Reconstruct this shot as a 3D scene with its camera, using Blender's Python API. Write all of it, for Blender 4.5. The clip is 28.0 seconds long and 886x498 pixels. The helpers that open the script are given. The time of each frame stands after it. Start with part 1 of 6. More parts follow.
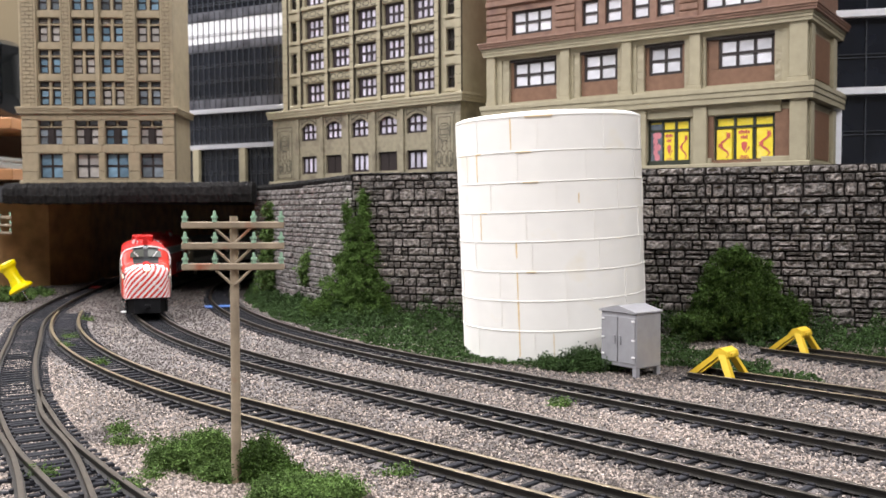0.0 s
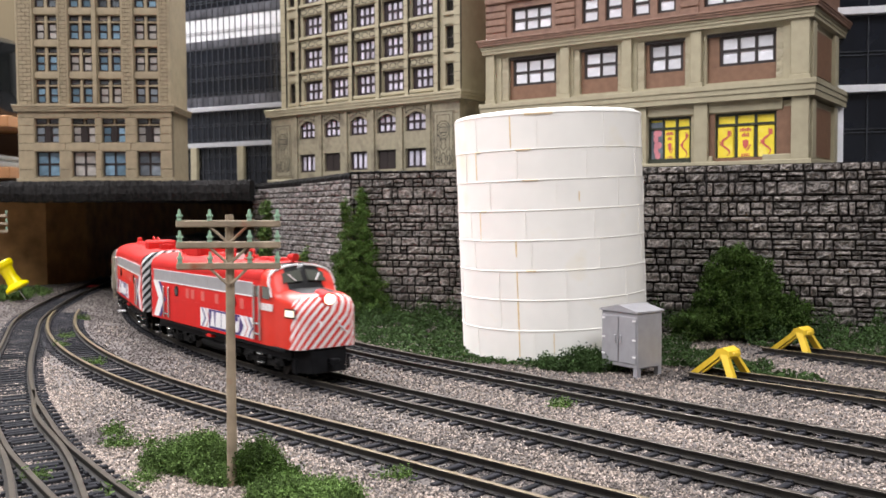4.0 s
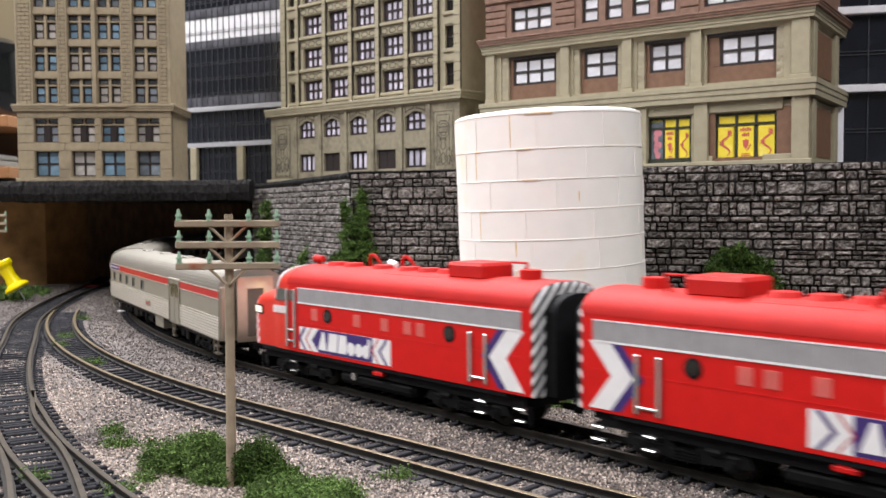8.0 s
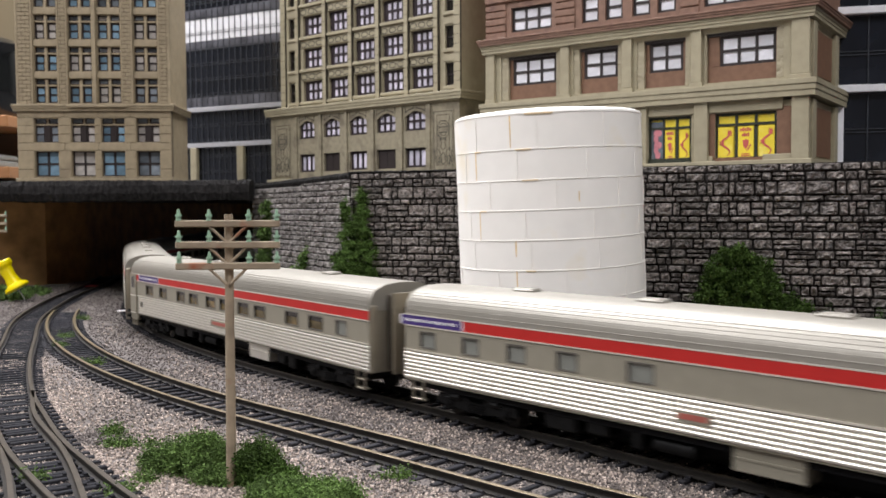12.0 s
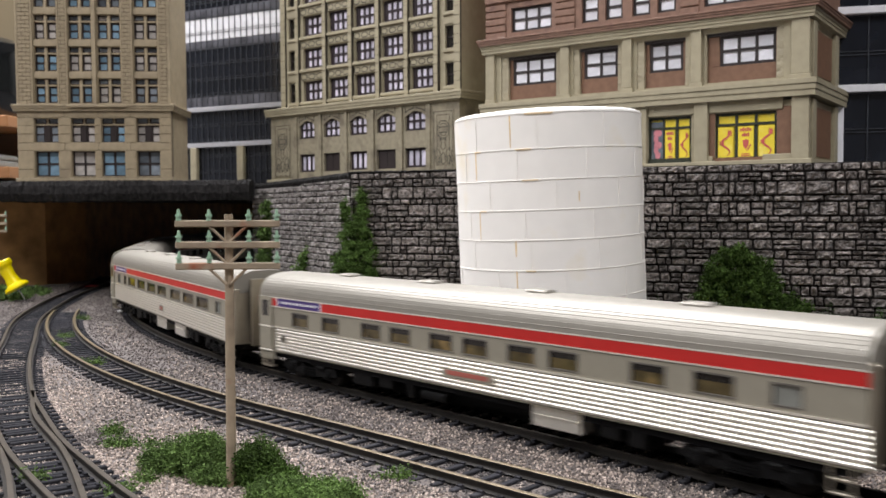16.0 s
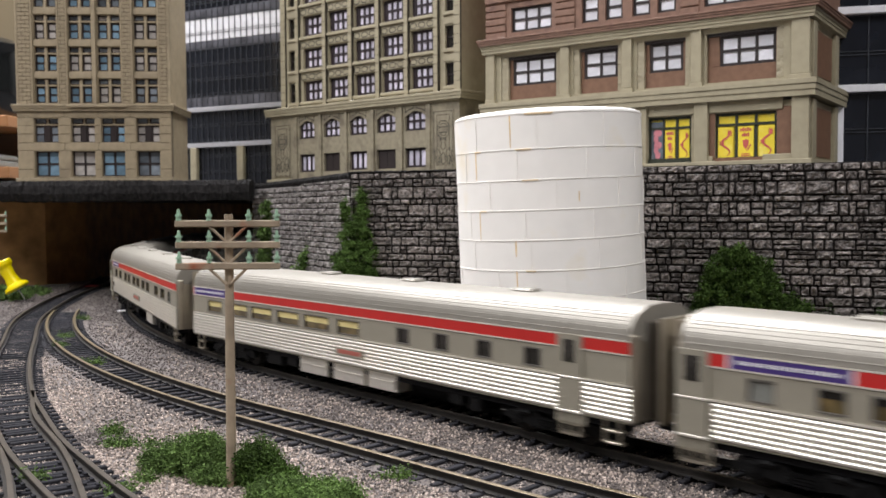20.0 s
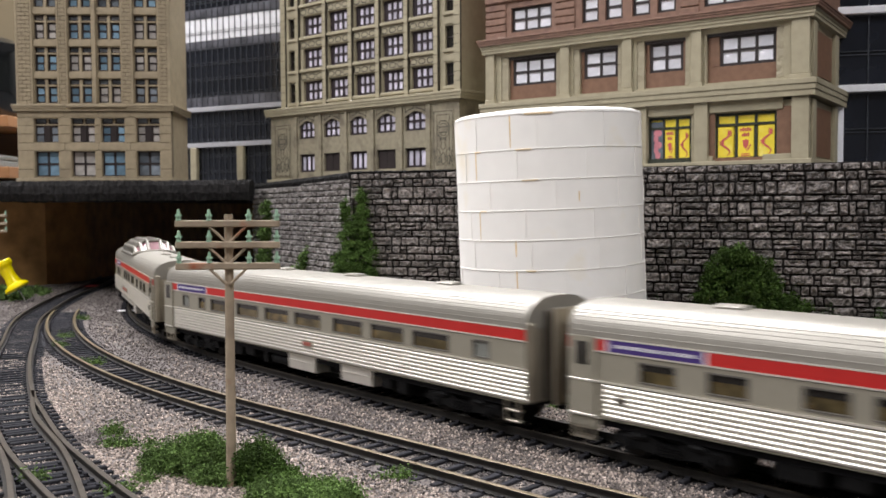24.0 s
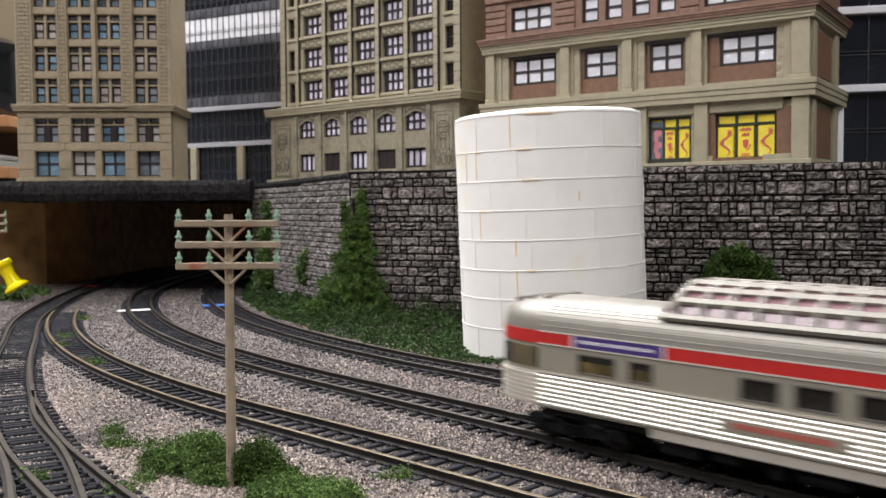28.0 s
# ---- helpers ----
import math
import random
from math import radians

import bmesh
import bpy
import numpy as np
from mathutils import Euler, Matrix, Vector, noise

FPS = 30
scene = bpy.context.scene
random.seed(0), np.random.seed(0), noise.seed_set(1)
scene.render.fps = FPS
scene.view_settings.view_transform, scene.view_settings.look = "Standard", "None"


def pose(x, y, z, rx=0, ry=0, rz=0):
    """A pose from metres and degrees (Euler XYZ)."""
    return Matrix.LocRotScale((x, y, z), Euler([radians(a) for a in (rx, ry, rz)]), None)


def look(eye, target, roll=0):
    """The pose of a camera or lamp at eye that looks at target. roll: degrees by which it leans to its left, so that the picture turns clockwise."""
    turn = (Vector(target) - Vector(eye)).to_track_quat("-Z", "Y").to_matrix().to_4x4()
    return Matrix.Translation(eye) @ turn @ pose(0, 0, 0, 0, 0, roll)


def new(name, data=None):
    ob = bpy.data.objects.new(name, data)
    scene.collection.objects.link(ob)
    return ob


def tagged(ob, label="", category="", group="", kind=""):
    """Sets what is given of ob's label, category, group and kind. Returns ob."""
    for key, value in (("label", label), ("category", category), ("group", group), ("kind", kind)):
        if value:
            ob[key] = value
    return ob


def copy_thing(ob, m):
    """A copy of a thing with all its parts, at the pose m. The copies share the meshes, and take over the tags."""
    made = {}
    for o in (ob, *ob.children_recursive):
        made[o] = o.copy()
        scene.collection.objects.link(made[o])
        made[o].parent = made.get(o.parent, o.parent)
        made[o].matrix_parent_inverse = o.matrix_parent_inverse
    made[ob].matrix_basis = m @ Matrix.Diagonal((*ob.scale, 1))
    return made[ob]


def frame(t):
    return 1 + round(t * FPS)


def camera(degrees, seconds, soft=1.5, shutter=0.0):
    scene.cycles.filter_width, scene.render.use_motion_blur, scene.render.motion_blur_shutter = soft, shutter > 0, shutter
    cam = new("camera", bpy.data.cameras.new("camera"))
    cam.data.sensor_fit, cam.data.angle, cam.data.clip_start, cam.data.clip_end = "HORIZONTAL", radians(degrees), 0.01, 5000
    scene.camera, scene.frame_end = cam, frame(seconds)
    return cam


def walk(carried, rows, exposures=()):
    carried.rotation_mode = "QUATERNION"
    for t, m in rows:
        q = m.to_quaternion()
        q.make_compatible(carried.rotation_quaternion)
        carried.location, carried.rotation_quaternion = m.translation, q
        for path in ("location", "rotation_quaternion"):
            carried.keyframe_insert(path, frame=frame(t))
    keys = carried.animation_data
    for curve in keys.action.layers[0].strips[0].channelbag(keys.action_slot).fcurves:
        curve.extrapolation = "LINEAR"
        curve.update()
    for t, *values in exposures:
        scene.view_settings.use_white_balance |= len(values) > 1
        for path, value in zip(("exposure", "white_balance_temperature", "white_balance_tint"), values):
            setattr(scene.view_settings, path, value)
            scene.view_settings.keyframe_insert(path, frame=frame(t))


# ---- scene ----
from mathutils import kdtree

# A model railway at 1:87 on a table. Plan numbers are in millimetres; geometry is scaled to metres when it is linked.
MM = 0.001
EYE = (0.0, 0.0, 78.5)

cam = camera(52.2, 28.0, soft=1.5, shutter=0.8)
cam.data.dof.use_dof = True
cam.data.dof.focus_distance = 0.32
cam.data.dof.aperture_fstop = 44


def eye_pose(dx, dy, dz, pitch, yaw, roll):
    return pose(dx * MM, dy * MM, (EYE[2] + dz) * MM, 90 - pitch, 0, yaw) @ pose(0, 0, 0, 0, 0, roll)


FAR_FOCUS = eye_pose(0, -5, 0, 2.50, 0.07, -0.35)
NEAR_FOCUS = eye_pose(0, 0, 0, 2.61, 0, -0.35)
walk(cam, [(0, FAR_FOCUS), (2.2, FAR_FOCUS), (3.0, eye_pose(0, -0.8, 0, 2.60, 0.01, -0.35)), (6.0, eye_pose(0, -0.6, 0, 2.60, 0.01, -0.35)), (6.6, NEAR_FOCUS), (14, NEAR_FOCUS), (28, NEAR_FOCUS)],
     exposures=[(0, 0.5), (2.2, 0.5), (3.5, 0.42), (6.0, 0.32), (9, 0.22), (10.6, 0.08), (28, 0.05)])

# ---- light: a room with ceiling panels ----
scene.view_settings.exposure = 0.0
world = bpy.data.worlds.new("world")
scene.world = world
world.use_nodes = True
world.node_tree.nodes["Background"].inputs[0].default_value = (0.55, 0.56, 0.6, 1)
world.node_tree.nodes["Background"].inputs[1].default_value = 0.035


def ceiling_lamp(x, y, z, sx, sy, watts, tint):
    data = bpy.data.lights.new("ceiling_light", "AREA")
    data.shape, data.size, data.size_y, data.energy, data.color = "RECTANGLE", sx, sy, watts, tint
    ob = new("ceiling_light", data)
    ob.matrix_world = look((x, y, z), (x, y, z - 1))
    return ob


ceiling_lamp(-0.3, 0.5, 1.28, 1.2, 0.8, 6, (0.97, 0.96, 1.0))
ceiling_lamp(-0.3, 1.28, 1.28, 1.4, 0.5, 56, (0.97, 0.96, 1.0))
ceiling_lamp(0.6, -0.5, 1.28, 1.1, 0.6, 24, (0.97, 0.96, 1.0))
ceiling_lamp(-1.35, 0.2, 1.28, 1.0, 1.7, 52, (0.97, 0.96, 1.0))


# ---- materials ----
def mat(name, col, rough=0.6, metal=0.0, var=0.12, scale=250, bump=0.15, fine=1500, other=None, other_at=0.6, other_scale=60, spec=0.4, emit=0.0, island=0.0, obj=0.0, depth=0.0004):
    m = bpy.data.materials.new(name)
    m.use_nodes = True
    nt = m.node_tree
    b = nt.nodes["Principled BSDF"]
    b.inputs["Roughness"].default_value, b.inputs["Metallic"].default_value = rough, metal
    b.inputs["Specular IOR Level"].default_value = spec
    co = nt.nodes.new("ShaderNodeTexCoord").outputs["Object"]

    def noise_at(s, detail=4):
        n = nt.nodes.new("ShaderNodeTexNoise")
        n.inputs["Scale"].default_value, n.inputs["Detail"].default_value = s, detail
        nt.links.new(co, n.inputs["Vector"])
        return n.outputs["Fac"]

    def mix(f, a, c, mode="MIX"):
        x = nt.nodes.new("ShaderNodeMix")
        x.data_type, x.blend_type = "RGBA", mode
        for k, v in ((0, f), (6, a), (7, c)):
            if hasattr(v, "is_linked"):
                nt.links.new(v, x.inputs[k])
            else:
                x.inputs[k].default_value = v
        return x.outputs[2]

    def ramp(v, lo, hi):
        r = nt.nodes.new("ShaderNodeMapRange")
        r.inputs[1].default_value, r.inputs[2].default_value = lo, hi
        nt.links.new(v, r.inputs[0])
        return r.outputs[0]

    lo = tuple(c * (1 - var) for c in col) + (1,)
    hi = tuple(min(1, c * (1 + var)) for c in col) + (1,)
    out = mix(ramp(noise_at(scale), 0.3, 0.7), lo, hi)
    if other:
        out = mix(ramp(noise_at(other_scale, 6), other_at, other_at + 0.15), out, (*other, 1))
    if island or obj:
        h = nt.nodes.new("ShaderNodeHueSaturation")
        src = nt.nodes.new("ShaderNodeNewGeometry").outputs["Random Per Island"] if island else nt.nodes.new("ShaderNodeObjectInfo").outputs["Random"]
        r = nt.nodes.new("ShaderNodeMapRange")
        r.inputs[3].default_value, r.inputs[4].default_value = 1 - (island or obj), 1 + (island or obj)
        nt.links.new(src, r.inputs[0])
        nt.links.new(r.outputs[0], h.inputs["Value"])
        nt.links.new(out, h.inputs["Color"])
        out = h.outputs[0]
    nt.links.new(out, b.inputs["Base Color"])
    if emit:
        nt.links.new(out, b.inputs["Emission Color"])
        b.inputs["Emission Strength"].default_value = emit
    if bump:
        u = nt.nodes.new("ShaderNodeBump")
        u.inputs["Strength"].default_value, u.inputs["Distance"].default_value = bump, depth
        nt.links.new(noise_at(fine, 5), u.inputs["Height"])
        nt.links.new(u.outputs[0], b.inputs["Normal"])
    return m


RED = mat("red_paint", (0.58, 0.013, 0.011), 0.36, var=0.05, bump=0.02, spec=0.2)
RED_ROOF = mat("red_roof", (0.45, 0.016, 0.013), 0.62, var=0.1, bump=0.05, spec=0.2, scale=90)
GREY_BAND = mat("grey_grille", (0.32, 0.31, 0.31), 0.4, var=0.08, bump=0.1)
WHITE_PAINT = mat("white_paint", (0.8, 0.78, 0.77), 0.4, var=0.04, bump=0.03)
PURPLE = mat("purple_paint", (0.05, 0.028, 0.15), 0.4, var=0.05, bump=0.02)
TRUCK_BLACK = mat("truck_black", (0.008, 0.0078, 0.0078), 0.55, var=0.4, scale=600, bump=0.2, spec=0.12)
BLACK = mat("black_plastic", (0.008, 0.008, 0.009), 0.6, var=0.3, bump=0.1, spec=0.12)
GASKET = mat("window_gasket", (0.11, 0.1, 0.085), 0.45, var=0.1, bump=0.03)
STRIPE_RED = mat("stripe_red", (0.45, 0.02, 0.017), 0.4, var=0.05, bump=0.02)
STEEL = mat("stainless_paint", (0.88, 0.84, 0.75), 0.31, 0.72, var=0.04, bump=0.03, spec=0.5)
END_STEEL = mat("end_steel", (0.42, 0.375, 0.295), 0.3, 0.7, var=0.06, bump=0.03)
ROOF_STEEL = mat("roof_steel", (0.27, 0.252, 0.215), 0.42, 0.35, var=0.04, bump=0.03)
SIDE_GREY = mat("side_grey", (0.285, 0.262, 0.205), 0.4, 0.15, var=0.04, bump=0.03)
DARK_GLASS = mat("dark_window_glass", (0.02, 0.018, 0.015), 0.12, var=0.2, bump=0, spec=0.6)
AMBER_GLASS = mat("car_window_glass", (0.085, 0.064, 0.028), 0.12, var=0.65, bump=0, spec=0.6, scale=160, other=(0.27, 0.18, 0.07), other_at=0.55, other_scale=120)
BLIND = mat("window_blind", (0.68, 0.57, 0.25), 0.5, var=0.1, bump=0.02)
PALE_GLASS = mat("frosted_window_glass", (0.22, 0.225, 0.2), 0.25, var=0.1, bump=0.02)
LAMP_GLOW = mat("lit_headlight", (1.0, 0.85, 0.6), 0.3, var=0.02, bump=0, emit=3.0)
CHROME = mat("bright_metal", (0.7, 0.7, 0.68), 0.25, 0.9, var=0.05, bump=0.03)
DIAPHRAGM = mat("diaphragm_brown", (0.1, 0.085, 0.065), 0.7, var=0.15)
TANK_WHITE = mat("tank_white", (0.9, 0.872, 0.815), 0.5, var=0.03, bump=0.05, scale=60, other=(0.86, 0.79, 0.64), other_at=0.6, other_scale=30)
RUST = mat("rust_stain", (0.78, 0.6, 0.34), 0.6, var=0.15, scale=700, bump=0.05)
CAB_GREY = mat("cabinet_grey", (0.36, 0.355, 0.37), 0.45, 0.2, var=0.06, bump=0.08)
YELLOW = mat("bumper_yellow", (0.75, 0.5, 0.04), 0.4, var=0.08, bump=0.05)
PIN_YELLOW = mat("pin_yellow", (0.85, 0.68, 0.0), 0.25, var=0.03, bump=0)
POLE_WOOD = mat("pole_wood", (0.31, 0.245, 0.17), 0.75, var=0.25, scale=150, bump=0.3, other=(0.3, 0.1, 0.05), other_at=0.6, other_scale=120)
BLUE_TAPE = mat("blue_tape", (0.03, 0.1, 0.32), 0.5, var=0.1, bump=0.05)
INSULATOR = mat("insulator_green", (0.28, 0.42, 0.3), 0.3, var=0.05, bump=0)
RAIL = mat("rail_side", (0.022, 0.019, 0.016), 0.5, 0.3, var=0.25, bump=0.1)
RAIL_TOP = mat("rail_head", (0.135, 0.103, 0.057), 0.42, 0.45, var=0.2, bump=0.05)
RAIL_WORN = mat("dark_rail_head", (0.055, 0.045, 0.033), 0.4, 0.5, var=0.25, bump=0.05)
TIE = mat("tie_black", (0.018, 0.018, 0.021), 0.75, spec=0.08, var=0.35, scale=500, bump=0.4, fine=900, other=(0.05, 0.047, 0.05), other_at=0.6, other_scale=30, obj=0.35)
BALLAST = mat("ballast_bed", (0.1, 0.084, 0.075), 0.9, var=0.4, scale=700, bump=1.0, fine=900, other=(0.12, 0.105, 0.1), other_at=0.5, other_scale=14)
GRAVEL = mat("gravel_stone", (0.325, 0.268, 0.228), 0.85, var=0.3, scale=600, bump=0.3, island=0.6)
SOOT = mat("sooty_gravel_stone", (0.042, 0.037, 0.036), 0.85, var=0.25, scale=600, bump=0.3, island=0.5)
GRAVEL_GREY = mat("grey_gravel_stone", (0.105, 0.089, 0.081), 0.85, var=0.25, scale=600, bump=0.3, island=0.6)
STONE = mat("wall_stone", (0.17, 0.146, 0.13), 0.38, var=0.8, scale=520, bump=1.0, fine=420, spec=0.6, obj=0.4, other=(0.03, 0.026, 0.023), other_at=0.55, other_scale=330, depth=0.0026)
STONE_REST = mat("wall_stone_rest", (0.17, 0.146, 0.13), 0.38, var=0.8, scale=520, bump=1.0, fine=420, spec=0.6, island=0.4, other=(0.03, 0.026, 0.023), other_at=0.55, other_scale=330, depth=0.0026)
PALE_STONE = mat("pale_wall_stone", (0.28, 0.256, 0.24), 0.7, var=0.55, scale=600, bump=1.0, fine=520, obj=0.2, other=(0.075, 0.066, 0.06), other_at=0.54, other_scale=280, depth=0.0018)
PALE_REST = mat("pale_wall_stone_rest", (0.28, 0.256, 0.24), 0.7, var=0.55, scale=600, bump=1.0, fine=520, island=0.2, other=(0.075, 0.066, 0.06), other_at=0.54, other_scale=280, depth=0.0018)
MORTAR = mat("wall_mortar", (0.013, 0.01, 0.0085), 0.9, var=0.3)
ROAD = mat("asphalt", (0.045, 0.045, 0.047), 0.85, var=0.3, scale=500, bump=0.6)
FOAM = mat("lintel_foam", (0.013, 0.012, 0.0115), 0.85, spec=0.15, var=0.7, scale=300, bump=0.6, fine=300, depth=0.002)
TUNNEL_WOOD = mat("tunnel_plywood", (0.42, 0.23, 0.09), 0.7, var=0.3, scale=60, bump=0.2)
TAN = mat("tan_plastic", (0.29, 0.235, 0.15), 0.6, var=0.12, scale=180, bump=0.5, fine=900, other=(0.23, 0.185, 0.12), other_at=0.55, other_scale=40)
OLIVE = mat("olive_tan_plastic", (0.345, 0.305, 0.205), 0.55, var=0.08, scale=180, bump=0.35, fine=900, other=(0.29, 0.255, 0.17), other_at=0.55, other_scale=35)
OLIVE_ROUGH = mat("rough_cast_olive_panel", (0.335, 0.295, 0.2), 0.55, var=0.1, scale=120, bump=1.0, fine=230, other=(0.2, 0.17, 0.11), other_at=0.66, other_scale=260, depth=0.0016)
OLIVE_LOW = mat("weathered_olive_stone", (0.265, 0.232, 0.158), 0.65, var=0.15, scale=250, bump=0.6, fine=700, other=(0.16, 0.135, 0.095), other_at=0.52, other_scale=60)
BRICK_RED = mat("brown_red_brick", (0.205, 0.117, 0.08), 0.55, var=0.16, bump=0.4, fine=900, other=(0.15, 0.08, 0.06), other_at=0.58, other_scale=70)
BROWN = mat("brown_panel", (0.185, 0.1, 0.06), 0.5, var=0.12, bump=0.3, fine=700)
DARK_BROWN = mat("dark_window_frame", (0.026, 0.019, 0.018), 0.45, var=0.1, bump=0.05)
BLUE_PANE = mat("bluish_pane", (0.2, 0.32, 0.42), 0.14, var=0.4, scale=90, bump=0, obj=0.4)
PALE_PANE = mat("pale_curtained_pane", (0.46, 0.43, 0.4), 0.16, var=0.25, scale=110, bump=0, obj=0.3)
SLATE_PANE = mat("slate_pane", (0.2, 0.23, 0.26), 0.14, var=0.4, scale=100, bump=0, obj=0.5)
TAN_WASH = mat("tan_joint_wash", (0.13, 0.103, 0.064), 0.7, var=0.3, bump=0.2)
OLIVE_WASH = mat("olive_joint_wash", (0.045, 0.038, 0.026), 0.7, var=0.3, bump=0.2)
PLUM_FRAME = mat("plum_window_frame", (0.028, 0.019, 0.023), 0.45, var=0.15, bump=0.05)
VIOLET_PANE = mat("violet_pane", (0.66, 0.63, 0.73), 0.2, var=0.25, scale=90, bump=0, obj=0.3)
WHITE_PANE = mat("white_pane", (0.72, 0.72, 0.76), 0.2, var=0.2, scale=90, bump=0, obj=0.2)
GREEN_FRAME = mat("dark_green_shop_frame", (0.03, 0.035, 0.022), 0.45, var=0.1, bump=0.05)
POSTER_YELLOW = mat("poster_yellow", (0.86, 0.68, 0.06), 0.35, var=0.1, scale=120, bump=0, other=(0.88, 0.76, 0.22), other_at=0.6, other_scale=90)
POSTER_RED = mat("poster_red", (0.55, 0.11, 0.09), 0.5, var=0.1, bump=0)
PINK = mat("poster_pink", (0.6, 0.22, 0.25), 0.5, var=0.1, bump=0)
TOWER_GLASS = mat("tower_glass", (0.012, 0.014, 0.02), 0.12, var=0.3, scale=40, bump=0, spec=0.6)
# the next two colours paint the tower glass's reflected bands
SHEEN_WHITE = mat("white_glass_sheen", (0.75, 0.75, 0.78), 0.35, var=0.15, scale=60, bump=0)
SHEEN_GREY = mat("grey_glass_sheen", (0.1, 0.1, 0.115), 0.3, var=0.6, scale=50, bump=0)
TOWER_FRAME = mat("tower_grey_frame", (0.42, 0.42, 0.44), 0.4, var=0.06)
TOWER_WHITE = mat("tower_white_frame", (0.8, 0.8, 0.82), 0.45, var=0.05)
TOWER_MULLION = mat("tower_mullion", (0.06, 0.065, 0.075), 0.4, var=0.1)
LEAF = mat("turf_leaf", (0.09, 0.145, 0.04), 0.85, var=0.45, scale=110, bump=0, island=0.6, spec=0.15)
LEAF_VINE = mat("vine_turf", (0.075, 0.128, 0.03), 0.85, var=0.4, scale=110, bump=0, island=0.5, spec=0.12)
LEAF_MID = mat("green_turf", (0.05, 0.088, 0.018), 0.85, var=0.45, scale=100, bump=0, island=0.6, spec=0.15)
LEAF_DARK = mat("dark_turf", (0.04, 0.072, 0.022), 0.85, var=0.3, scale=90, bump=0, island=0.45, spec=0.15)
GLOSS_BLACK = mat("gloss_black", (0.008, 0.009, 0.009), 0.08, var=0.2, bump=0, spec=0.6)
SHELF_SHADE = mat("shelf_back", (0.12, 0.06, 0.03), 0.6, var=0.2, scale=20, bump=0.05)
BEIGE = mat("beige_partition", (0.16, 0.124, 0.068), 0.7, var=0.06, scale=8, bump=0.05)
SHELF_WOOD = mat("shelf_wood", (0.3, 0.14, 0.055), 0.5, var=0.15, scale=30, bump=0.05)
ROOM_WALL = mat("room_wall", (0.4, 0.39, 0.37), 0.8, var=0.05, scale=5, bump=0.05)
FLOOR = mat("room_floor", (0.2, 0.17, 0.14), 0.7, var=0.1, scale=5)


